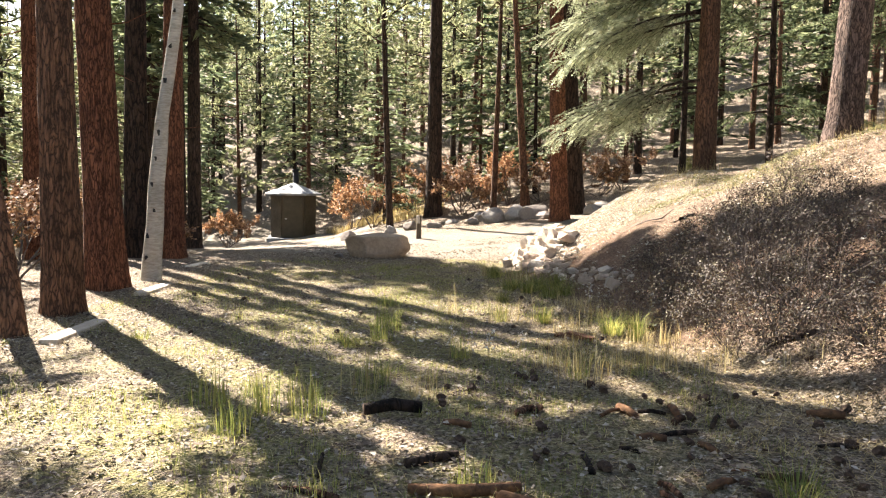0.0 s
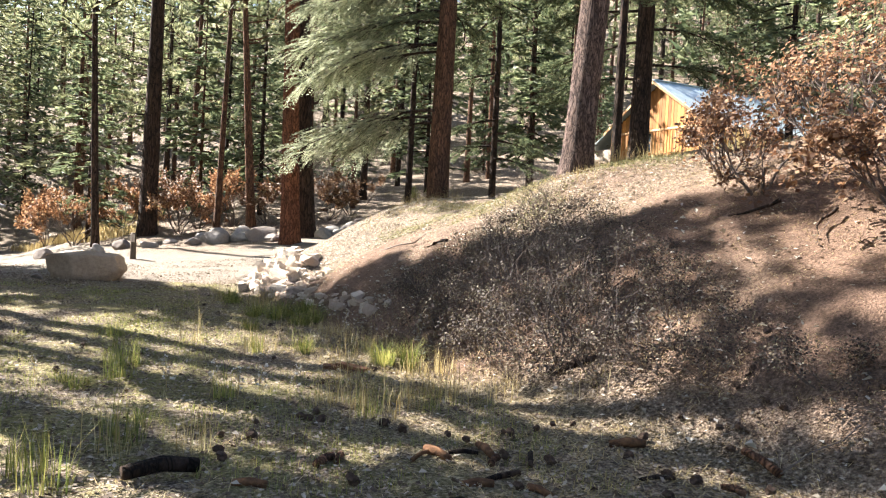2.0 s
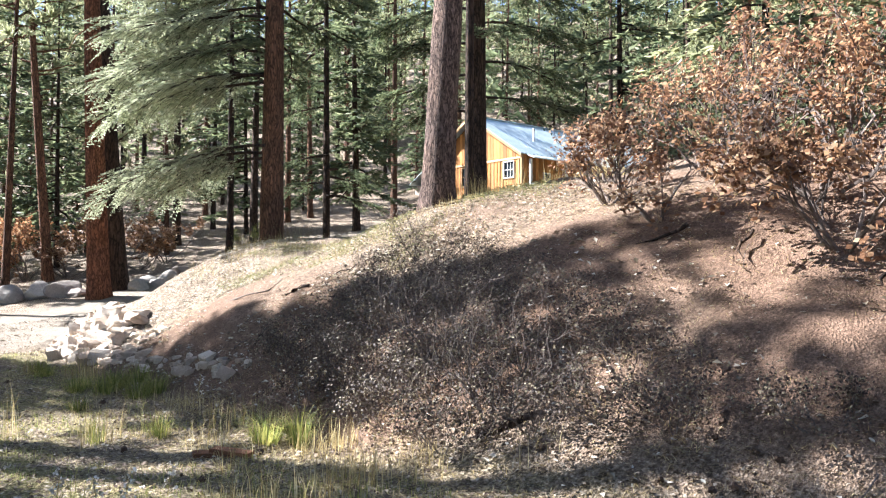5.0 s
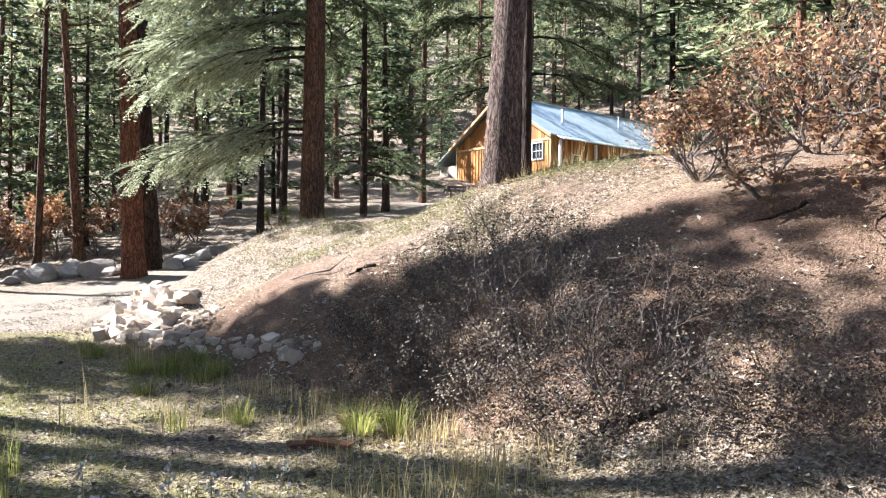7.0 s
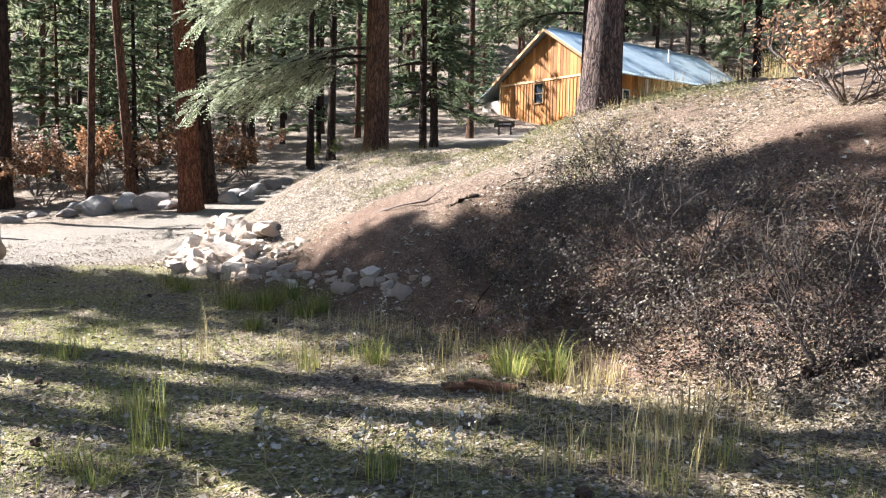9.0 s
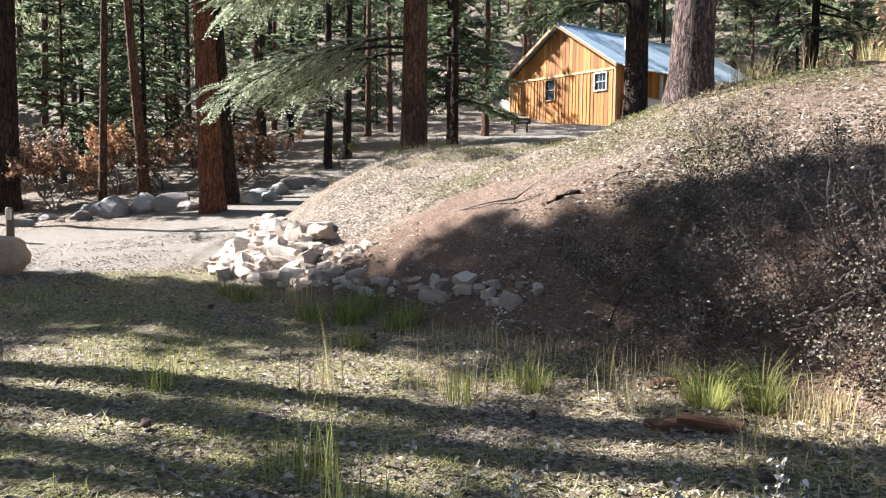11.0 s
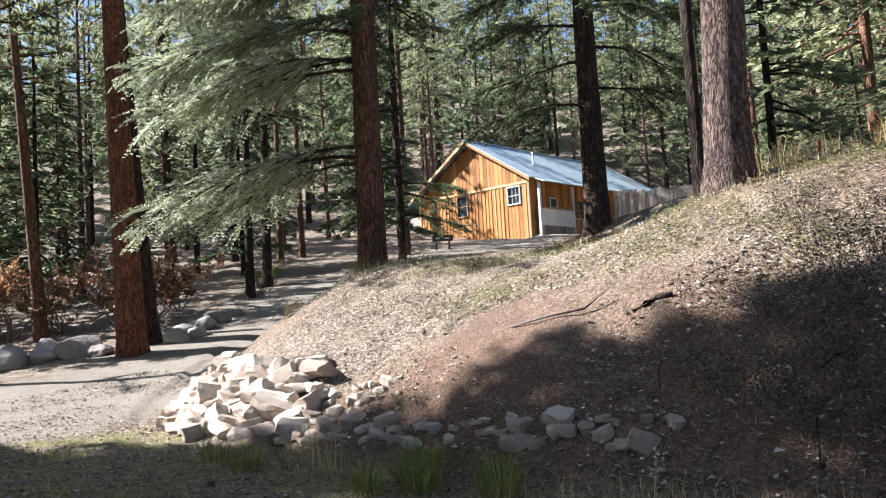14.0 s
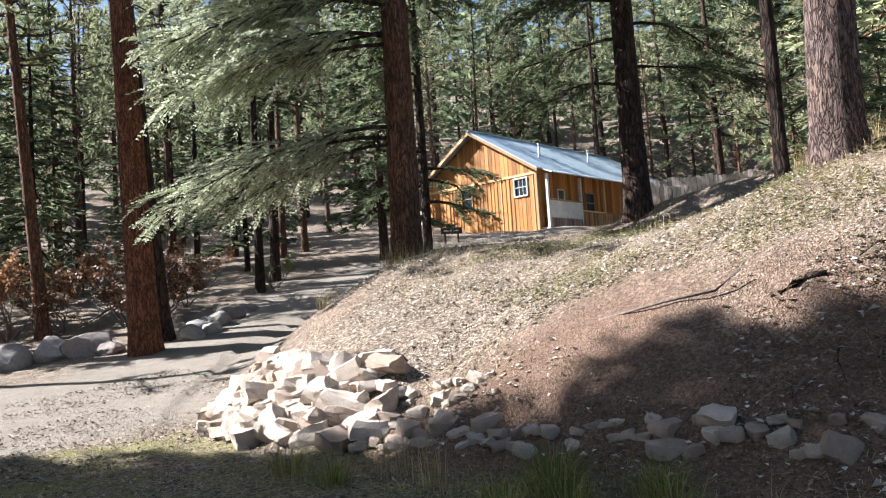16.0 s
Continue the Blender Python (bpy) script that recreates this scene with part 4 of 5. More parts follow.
        return s.done(name, ROOF, root, "blue-grey ribbed metal roofing")
    rf = sheet("roof", -0.32, H + 0.1 - 0.32 * slope, W / 2, PEAK + 0.1, -o, L + o)
    sheet("roof", W + 0.32, H + 0.1 - 0.32 * slope, W / 2, PEAK + 0.1, -o, L + o)
    sheet("porch_roof", -D - 0.35, H - 0.36, -0.30, H + 0.075 - 0.30 * slope, 0.0, 8.0)
    sheet("roof", W + 1.9, H - 1.0, W + 0.30, H + 0.07 - 0.3 * slope, -0.3, 6)
    part("ridge_cap", boxed((-o, W / 2 - 0.12, PEAK + 0.1), (L + o, W / 2 + 0.12, PEAK + 0.16), 0.02), ROOF, root)
    part("lean_to_wall", boxed((0.0, W + 0.06, -0.6), (5.5, W + 1.7, H - 1.1), 0.01), GREY_WOOD, root, "grey lean-to shed at the cabin's side")
    for sgn in (1, -1):
        s = Soup()
        y0, y1 = (-0.34, W / 2) if sgn == 1 else (W + 0.34, W / 2)
        z0, z1 = H + 0.03 - 0.34 * slope, PEAK + 0.03
        for xx in (-o - 0.03, -o + 0.02):
            s.v += [Vector((xx, y0, z0 + 0.04)), Vector((xx, y1, z1 + 0.04)), Vector((xx, y1, z1 - 0.13)), Vector((xx, y0, z0 - 0.13))]
        s.f = [(0, 1, 2, 3), (7, 6, 5, 4), (0, 4, 5, 1), (1, 5, 6, 2), (2, 6, 7, 3), (3, 7, 4, 0)]
        s.done("bargeboard", TRIM_WOOD, root)
    for px, py in ((2.6, 1.6), (8.4, 2.2)):
        s = Soup()
        z = H + slope * py
        s.tube([(px, py, z), (px, py, z + 0.75)], [0.05, 0.05], 8)
        s.tube([(px, py, z + 0.75), (px, py, z + 0.82)], [0.08, 0.08], 8)
        s.done("stove_pipe" if px > 5 else "vent_pipe", STEEL, rf, "thin metal vent pipe", True)


build_cabin()


def build_fence():
    root = tagged(new("board_fence"), "weathered grey board fence beside the cabin", "fence")
    a, b = Vector((26.2, 33.0, 0)), Vector((29.5, 28.2, 0))
    root.location = a
    rg = random.Random(5)
    d = (b - a).normalized()
    n = int((b - a).length / 0.17)
    for i in range(n):
        p = a + d * i * 0.17
        h = 1.85 + rg.uniform(-0.08, 0.08)
        ob = part("board", boxed((-0.075, -0.012, -0.2), (0.075, 0.012, h), 0.003), GREY_WOOD, root)
        ob.matrix_basis = Matrix.LocRotScale(Vector((p.x - a.x, p.y - a.y, gz(p.x, p.y))), Euler((rg.uniform(-0.03, 0.03), 0, math.atan2(d.y, d.x))), None)
    for z in (0.4, 1.5):
        s = Soup()
        e = Vector((d.y, -d.x, 0)) * -0.05
        s.tube([e + Vector((0, 0, gz(a.x, a.y) + z)), e + (b - a) + Vector((0, 0, gz(b.x, b.y) + z))], [0.045, 0.045], 4)
        s.done("rail", GREY_WOOD, root)


build_fence()


# ---- shrubs ----
def twiggy(soup, leaves, p, d, length, r, depth, rng, leaf, every):
    pts = [p]
    q, e = p, d
    for _ in range(3):
        e = (e + rvec(rng, 0.28) + Vector((0, 0, 0.06))).normalized()
        q = q + e * length / 3
        pts.append(q)
    soup.tube(pts, [r, r * 0.85, r * 0.7, r * 0.5], 4 if depth > 1 else 3, False)
    if depth == 0 or every > 0.9:
        for k in range(int(leaf[1])):
            b = pts[rng.randrange(1, 4)] + rvec(rng, 0.07)
            al = rvec(rng).normalized() * leaf[0] * rng.uniform(0.6, 1.3)
            leaves.leaf(b, al, al.orthogonal().normalized() * leaf[0] * 0.42, rng.uniform(-0.4, 0.4))
    if depth > 0:
        for k in range(rng.choice((2, 3, 3))):
            twiggy(soup, leaves, pts[rng.choice((2, 3, 3))], (e + rvec(rng, 0.85) + Vector((0, 0, 0.15))).normalized(), length * rng.uniform(0.6, 0.82), r * 0.55, depth - 1, rng, leaf, every)


def shrub(name, x, y, size, stems, depth, seed, leaf, leaf_mat, label, category, spread=0.8, lean=(0, 0), thick=0.01):
    rg = random.Random(seed)
    root = tagged(new(name), label, category)
    root.location = (x, y, gz(x, y) - 0.05)
    leaves = Soup()
    for i in range(stems):
        wood = Soup()
        a = 6.28 * i / stems + rg.uniform(-0.5, 0.5)
        d = Vector((math.cos(a) * spread + lean[0], math.sin(a) * spread + lean[1], 1.0)).normalized()
        twiggy(wood, leaves, Vector((math.cos(a) * 0.06, math.sin(a) * 0.06, 0)), d, size * rg.uniform(0.34, 0.5), thick + 0.009 * size, depth, rg, leaf, 0)
        wood.done("stem", TWIG, root)
    leaves.done("foliage", leaf_mat, root)
    return root


OAKS = [(7.55, 9.9, 1.55, 1, 4, 9), (8.9, 10.3, 1.8, 4, 4, 2), (8.3, 8.5, 2.3, 4, 4, 9), (7.5, 7.7, 1.7, 4, 4, 10), (9.0, 6.6, 3.0, 4, 4, 9), (7.4, 5.6, 2.1, 4, 4, 9), (9.8, 9.2, 2.6, 4, 4, 4), (8.0, 11.2, 1.2, 5, 4, 2), (9.2, 12.6, 1.6, 5, 4, 1), (8.2, 4.2, 2.4, 4, 4, 8), (10.6, 11.4, 2.4, 4, 4, 3)]
for i, (x, y, s, stems, depth, lv) in enumerate(OAKS):
    shrub("oak_shrub", x, y, s * 0.78, stems + 3, depth, 300 + i, (0.062, lv * 1.15), OAK, "scrub oak with dry rust-brown leaves on the bank's crest" if lv > 4 else "nearly bare grey-twigged scrub oak on the bank's crest", "shrub", 1.1)
rng = random.Random(31)
FAR_OAKS = [(-3.2, 32.5), (-1.6, 33.5), (0.4, 31.0), (1.0, 32.3), (2.2, 32.4), (3.4, 32.2), (4.6, 31.2), (0.2, 33.8), (5.6, 31.8), (-3.6, 35.4), (-5.0, 37.5), (-7.2, 21.0), (-8.0, 17.0), (-6.4, 14.2), (-8.6, 12.4), (6.6, 32.8), (-9, 20), (-11.5, 39.0), (-12.2, 41.6)]
first = [shrub("oak_shrub", *FAR_OAKS[k], 1.9, 5, 3, 350 + k, (0.085, 24), OAK, "rust-brown scrub oak thicket behind the roadside rocks", "shrub", 0.9) for k in range(3)]
for k, (x, y) in enumerate(FAR_OAKS[3:]):
    c = copy_thing(first[k % 3], pose(x, y, gz(x, y) - 0.05, 0, 0, rng.uniform(0, 360)))
    c.scale = (1, 1, rng.uniform(0.7, 1.15))
# Crowded on the shaded bank, where their dark leaf colour adds to the shade.
SCRUBS = [(4.55, 10.6, 1.0), (5.0, 11.2, 1.1), (5.4, 12.0, 0.9), (4.6, 9.6, 0.9), (5.2, 9.9, 0.9), (4.7, 12.2, 0.8), (5.5, 10.7, 0.8), (4.9, 8.6, 0.8), (5.4, 7.6, 0.7), (4.5, 11.4, 0.9), (5.0, 12.8, 0.7), (4.3, 10.0, 0.7), (5.9, 8.9, 0.6), (5.7, 11.4, 0.9), (5.8, 6.8, 0.6), (4.4, 12.9, 0.6), (5.3, 9.2, 0.9), (5.7, 10.1, 0.9), (6.1, 10.6, 0.8), (6.2, 11.6, 0.8), (5.2, 11.7, 1.0), (4.8, 10.1, 1.0), (5.6, 12.6, 0.8), (5.0, 9.3, 0.9), (5.6, 8.3, 0.8), (6.0, 9.6, 0.7), (4.4, 9.1, 0.8), (4.2, 12.3, 0.8), (5.2, 8.1, 0.8), (4.1, 11.0, 0.8)]
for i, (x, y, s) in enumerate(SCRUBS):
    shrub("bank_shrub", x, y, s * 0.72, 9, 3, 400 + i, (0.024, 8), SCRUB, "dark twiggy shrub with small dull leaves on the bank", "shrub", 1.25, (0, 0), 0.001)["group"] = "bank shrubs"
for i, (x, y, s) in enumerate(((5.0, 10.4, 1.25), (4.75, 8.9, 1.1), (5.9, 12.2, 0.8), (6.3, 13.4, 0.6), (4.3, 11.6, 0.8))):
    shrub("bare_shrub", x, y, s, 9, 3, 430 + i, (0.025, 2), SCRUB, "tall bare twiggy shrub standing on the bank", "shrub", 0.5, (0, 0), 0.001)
shrub("bush", 9.6, 33.4, 0.9, 5, 3, 450, (0.05, 14), GRASS, "small green bush at the roadside", "shrub", 0.8)

# Low boughs of the firs: a limb, side twigs drooping from it, and flat sprays of short needled twiglets.
def frond(green, p, d, length, rg, size):
    flat = d.cross(Vector((0, 0, 1))).normalized()
    n = max(3, int(length / (size * 0.5)))
    for k in range(n):
        f = (k + rg.random() * 0.6) / n
        q = p + d * length * f - Vector((0, 0, 0.30 * length * f * f))
        ln = size * (1.15 - 0.55 * f) * rg.uniform(0.7, 1.25)
        for sg in (-1, 1):
            e = (d * 0.75 + flat * sg * rg.uniform(0.55, 1.0) + Vector((0, 0, rg.uniform(-0.35, 0.22)))).normalized() * ln
            wide = e.cross(Vector((rg.uniform(-0.5, 0.5), rg.uniform(-0.5, 0.5), 1))).normalized() * size * 0.16
            green.leaf(q, e, wide * 0.85, rg.uniform(-2, 2))
            green.spike(q, q + e * 0.9 + Vector((0, 0, 0.3 * ln)), wide * 0.6)


def build_bough(tree, z, turn, length, drop, seed, mat, label, fan=0.36, size=0.115):
    rg = random.Random(seed)
    green = Soup()
    side = Vector((math.cos(radians(turn)), math.sin(radians(turn)), 0))
    across = side.cross(Vector((0, 0, 1)))
    pts = [Vector((0, 0, z)) + side * length * j / 6 + across * 0.15 * math.sin(j + seed) + Vector((0, 0, 0.10 * length * j / 6 - drop * (j / 6) ** 1.7)) for j in range(7)]
    wood = Soup()
    wood.tube(pts, [0.045 - 0.006 * j for j in range(7)], 5, False)
    n = int(length * 6.5)
    for j in range(n):
        t = 0.24 + 0.76 * (j + rg.random() * 0.5) / n
        k = min(5, int(t * 6))
        p = pts[k].lerp(pts[k + 1], min(1.0, t * 6 - k))
        for sg in (-1, 1):
            if rg.random() < 0.2:
                continue
            reach = (0.22 + fan * length * math.sin(math.pi * (0.18 + 0.72 * (1 - t)))) * rg.uniform(0.55, 1.1)
            d = (side * rg.uniform(0.6, 1.0) + across * sg * rg.uniform(0.45, 1.0) + Vector((0, 0, rg.uniform(-0.5, 0.12)))).normalized()
            tip = p + d * reach - Vector((0, 0, 0.30 * reach))
            wood.tube([p, p.lerp(tip, 0.55) + Vector((0, 0, 0.08 * reach)), tip], [0.009, 0.006, 0.003], 3, False)
            frond(green, p + d * reach * 0.12, d, reach * 0.95, rg, size)
            if reach > 0.5:
                for _ in range(3):
                    f = rg.uniform(0.25, 0.75)
                    q = p + d * reach * f - Vector((0, 0, 0.3 * reach * f * f))
                    e = (d + across * rg.uniform(-0.9, 0.9) + Vector((0, 0, rg.uniform(-0.6, 0)))).normalized()
                    frond(green, q, e, reach * 0.45, rg, size)
    bough = wood.done("bough", DARK_BARK, tree)
    green.done("needles", mat, bough, label)


SPRUCE_BOUGHS = ((2.55, 150, 4.4, 1.7), (2.4, 134, 3.3, 1.2), (2.7, 166, 3.6, 1.5),
                 (4.3, 152, 4.0, 1.3), (4.6, 132, 3.6, 1.1), (4.5, 172, 3.2, 1.2), (5.1, 160, 4.1, 1.3), (5.4, 142, 3.9, 1.1), (5.9, 176, 3.3, 1.0), (6.2, 152, 3.9, 1.1), (6.7, 134, 3.4, 1.0),
                 (7.0, 165, 3.6, 1.0), (7.6, 148, 3.5, 1.0), (8.2, 178, 3.0, 0.9), (8.6, 155, 3.3, 0.9), (9.3, 140, 3.0, 0.8))
for i, (z, turn, length, drop) in enumerate(SPRUCE_BOUGHS):
    build_bough(spruce, z, turn, length, drop, 700 + i, PALE, "pale blue-green drooping needles")
for i, (z, turn, length, drop) in enumerate(((5.2, 215, 2.0, 0.8), (6.2, 20, 2.2, 0.8), (6.8, 330, 2.2, 0.8), (5.6, 60, 2.4, 0.9), (7.6, 350, 2.4, 0.8), (8.2, 290, 2.0, 0.8))):
    build_bough(spruce, z, turn, length, drop, 730 + i, FIR, "dark green needles", 0.32, 0.15)
for i, (z, turn, length, drop) in enumerate(((2.9, 152, 2.6, 0.7), (3.3, 318, 2.7, 0.9), (3.9, 135, 2.6, 0.8), (4.3, 338, 2.6, 0.9), (4.8, 165, 2.7, 0.8), (5.3, 310, 2.8, 0.9), (5.8, 145, 2.8, 0.9), (6.3, 325, 2.7, 0.9), (6.9, 170, 2.6, 0.9), (7.4, 300, 2.6, 0.9), (5.0, 250, 2.0, 0.7), (6.5, 240, 2.2, 0.8))):
    build_bough(dark_fir, z, turn, length, drop, 750 + i, FIR, "dark green drooping needles", 0.34, 0.15)
for i, (z, turn, length, drop) in enumerate(((2.3, 330, 1.5, 0.5), (2.7, 150, 1.3, 0.4), (3.1, 300, 1.5, 0.5), (2.9, 10, 1.4, 0.5), (3.5, 170, 1.3, 0.5), (5.0, 140, 1.5, 0.5), (5.4, 200, 1.4, 0.4), (5.8, 120, 1.4, 0.4))):
    build_bough(drive_fir, z, turn, length, drop, 780 + i, FIR, "dark green needles", 0.36, 0.14)

# Roots laid bare where the soil has slid from under the oaks.
rng = random.Random(66)
for i in range(6):
    y = 4.5 + i * 0.95 + rng.uniform(-0.4, 0.4)
    x = 7.35 + rng.uniform(-0.1, 0.15)
    bend, run = rng.uniform(-0.45, 0.45), rng.uniform(0.2, 0.55)
    s = Soup()
    s.tube([Vector((x - run * f, y + bend * f * f + 0.04 * math.sin(7 * f + i), gz(x - run * f, y + bend * f * f) + 0.10 - 0.02 * f)) for f in (-0.15, 0.15, 0.4, 0.7, 1.0)], [rng.uniform(0.014, 0.03) * k for k in (1.2, 1.0, 0.8, 0.55, 0.25)], 6)
    tagged(s.done("root", DARK_BARK, None, "", True), "dark bare root hanging over the eroded bank", "root", "bare roots")

# ---- birch ----
def build_birch():
    rg = random.Random(9)
    root = tagged(new("birch_tree"), "slender white-barked aspen leaning over the path", "tree")
    root.location = (-4.2, 14.8, gz(-4.2, 14.8))
    s = Soup()
    pts = [(0, 0, -0.2), (0.03, 0, 0.4), (0.09, 0, 1.0), (0.12, 0, 1.7), (0.20, 0, 2.4), (0.24, 0, 2.9), (0.38, 0, 3.7), (0.53, 0, 4.7), (0.66, 0, 6.4), (0.85, 0, 8.4), (1.0, 0, 10.5), (1.2, 0, 13)]
    s.tube(pts, [0.2, 0.17, 0.15, 0.14, 0.13, 0.11, 0.105, 0.095, 0.08, 0.06, 0.02], 12)
    for (x, y, z), sc in (((0.22, -0.12, 2.6), 1), ((0.10, -0.13, 1.7), 0.8), ((0.34, -0.105, 3.5), 0.9), ((0.03, -0.145, 0.8), 0.9), ((0.14, -0.13, 1.25), 0.7), ((0.17, -0.125, 2.15), 0.7), ((0.0, -0.16, 0.4), 0.9), ((0.44, -0.1, 4.1), 0.8), ((0.52, -0.1, 4.7), 0.7)):
        ob = part("knot", rock_mesh(int(z * 10), 0.045 * sc, 0.03, 0.07 * sc, 14, 0.1), BLACK, root)
        ob.location = (x, y, z)
    wood, leaves = s, Soup()
    for i in range(9):
        z = 5.5 + i * 0.8
        twiggy(wood, leaves, Vector((0.5 + 0.08 * i, 0, z)), Vector((rg.uniform(-1, 1), rg.uniform(-1, 1), 0.6)).normalized(), 1.3, 0.025, 2, rg, (0.06, 3), 0)
    s.done("trunk", BIRCH, root, smooth=True)
    leaves.done("crown", STRAW, root)


build_birch()

# ---- grass, litter, cones, logs ----
def tuft(x, y, n, h, spread, mat, seed, label, arch):
    """A clump of blades from one root: arching outwards, or upright and wispy."""
    rg = random.Random(seed)
    s = Soup()
    for _ in range(n):
        a, r = rg.uniform(0, 6.28), spread * math.sqrt(rg.random())
        out = Vector((math.cos(a), math.sin(a), 0))
        hh = h * rg.uniform(0.35, 1.15)
        s.blade(out * r * (0.45 if arch else 1.0) - Vector((0, 0, 0.02)), (out * hh * rg.uniform(0.25, 1.25) if arch else rvec(rg, 0.3) * hh + out * hh * 0.12) + rvec(rg, 0.03), hh, rg.uniform(0.0018, 0.0038))
    ob = s.done("grass_tuft", mat)
    ob.location = (x, y, gz(x, y))
    return tagged(ob, label, "grass", kind="stuff")


# Each clump: x, y, blade height.
LUSH = [(3.6, 10.3, 0.44), (3.35, 10.5, 0.36), (2.66, 14.7, 0.38), (2.5, 14.4, 0.33), (2.16, 14.55, 0.3), (2.98, 15.0, 0.38), (1.85, 16.8, 0.36), (3.06, 14.16, 0.32), (2.27, 14.8, 0.28), (2.8, 13.85, 0.3), (0.45, 9.5, 0.17), (0.3, 9.75, 0.16), (-1.8, 9.4, 0.2), (1.1, 8.1, 0.17), (3.7, 5.6, 0.24), (2.06, 13.1, 0.27), (2.6, 11.3, 0.28), (1.9, 16.2, 0.3)]
YELLOW = [(0.76, 9.85, 0.42), (0.35, 6.9, 0.36), (0.7, 6.7, 0.4), (0.35, 6.15, 0.34), (-0.13, 7.0, 0.36), (0.1, 7.3, 0.3), (1.0, 7.7, 0.38), (1.12, 5.3, 0.24), (1.95, 5.55, 0.22), (0.74, 10.4, 0.36), (0.41, 12.4, 0.26), (2.05, 11.3, 0.3), (2.6, 11.55, 0.3), (2.75, 8.2, 0.26), (1.67, 8.95, 0.32), (0.2, 6.6, 0.28), (0.55, 7.1, 0.34), (3.3, 8.35, 0.24)]
STRAWS = [(2.7, 8.6, 0.4), (2.8, 8.4, 0.42), (3.1, 8.45, 0.42), (3.5, 8.87, 0.42), (3.65, 9.0, 0.4), (4.03, 8.83, 0.34), (4.69, 8.3, 0.36), (1.36, 11.93, 0.5), (2.06, 11.46, 0.42), (2.85, 10.5, 0.36), (2.3, 16.0, 0.52), (2.55, 16.1, 0.5), (2.42, 15.7, 0.48), (1.42, 7.5, 0.36), (0.96, 7.45, 0.36), (2.5, 8.65, 0.36),
          (2.73, 8.03, 0.34), (3.31, 8.94, 0.34), (2.6, 11.37, 0.36), (2.03, 11.2, 0.36), (3.44, 11.5, 0.34), (3.62, 11.94, 0.34), (1.7, 16.5, 0.4), (2.26, 15.36, 0.42), (3.0, 10.9, 0.36), (3.9, 10.0, 0.34), (3.1, 12.6, 0.34)]
CREST = [(9.9, 13.6, 0.5), (9.4, 15.4, 0.7), (6.9, 22.6, 0.55), (7.6, 22.4, 0.55), (6.4, 21.8, 0.45), (8.4, 15.6, 0.45), (5.4, 22.5, 0.45), (10.8, 14.4, 0.7), (8.3, 14.6, 0.4), (10.2, 15.0, 0.6)]
rng = random.Random(91)
for _ in range(22):
    y = rng.uniform(8.2, 13.6)
    STRAWS.append((rng.uniform(-1.5, -0.1) - 0.2 * (y - 9) + 4.4, y, rng.uniform(0.18, 0.34)))
for _ in range(16):
    YELLOW.append((rng.uniform(-1.4, 1.6), rng.uniform(6.2, 14.5), rng.uniform(0.08, 0.16)))
seed = 500
for spots, blades, wide, blade_mat, arch, words in ((LUSH, 230, 0.3, GRASS, True, "green arching clump of grass growing in the litter"), (YELLOW, 60, 0.14, GRASS, False, "bright yellow-green tuft of grass"),
                                                   (STRAWS, 27, 0.2, STRAW, False, "dry straw-coloured clump of grass"), (CREST, 110, 0.3, STRAW, False, "tall pale dry grass on the bank's crest")):
    for x, y, h in spots:
        seed += 1
        tuft(x, y, int(blades * rng.uniform(0.6, 1.2) * min(1.2, h / 0.32)), h, wide * rng.uniform(0.6, 1.2), blade_mat, seed, words, arch)


def dry_weed(x, y, h, seed):
    """A dead weed: a thin stalk with short side stalks that end in pale seed husks."""
    rg = random.Random(seed)
    root = tagged(new("dry_weed"), "pale dead weed stalk with dry seed husks", "weed")
    root.location = (x, y, gz(x, y) - 0.01)
    stalk, husks = Soup(), Soup()
    top = Vector((rg.uniform(-0.05, 0.05), rg.uniform(-0.05, 0.05), h))
    stalk.tube([Vector((0, 0, 0)), top * 0.5 + rvec(rg, 0.012), top], [0.0035, 0.003, 0.0015], 4)
    for k in range(11):
        f = 0.25 + 0.75 * k / 11
        p, a = top * f, rg.uniform(0, 6.28)
        d = Vector((math.cos(a), math.sin(a), 0.9)).normalized() * h * (0.28 - 0.16 * f)
        stalk.tube([p, p + d], [0.0016, 0.001], 3)
        for _ in range(4):
            e = rvec(rg, 0.022)
            husks.leaf(p + d * rg.uniform(0.5, 1.0), e, e.orthogonal() * 0.4, 0.3)
    stalk.done("stalk", STRAW, root)
    tagged(husks.done("seed_head", PALE_LITTER, root), kind="stuff")


for k, (x, y, h) in enumerate(((1.78, 8.84, 0.3), (1.95, 8.77, 0.32), (1.2, 9.3, 0.3), (2.25, 9.1, 0.26), (3.3, 12.9, 0.36), (0.05, 9.9, 0.2), (3.95, 11.2, 0.34), (1.55, 9.0, 0.34))):
    dry_weed(x, y, h, 960 + k)


def scatter(name, mat, label, n, area, draw, seed, keep):
    rg = random.Random(seed)
    s = Soup()
    count = 0
    while count < n:
        x, y = rg.uniform(area[0], area[1]), rg.uniform(area[2], area[3])
        count += 1
        if keep(x, y, rg):
            draw(s, Vector((x, y, gz(x, y) + 0.05 * noise.noise((x * 0.9, y * 0.9, 0)) + 0.022 * noise.noise((x * 3.3, y * 3.3, 5)))), rg)
    return tagged(s.done(name, mat), label, "litter", kind="stuff")


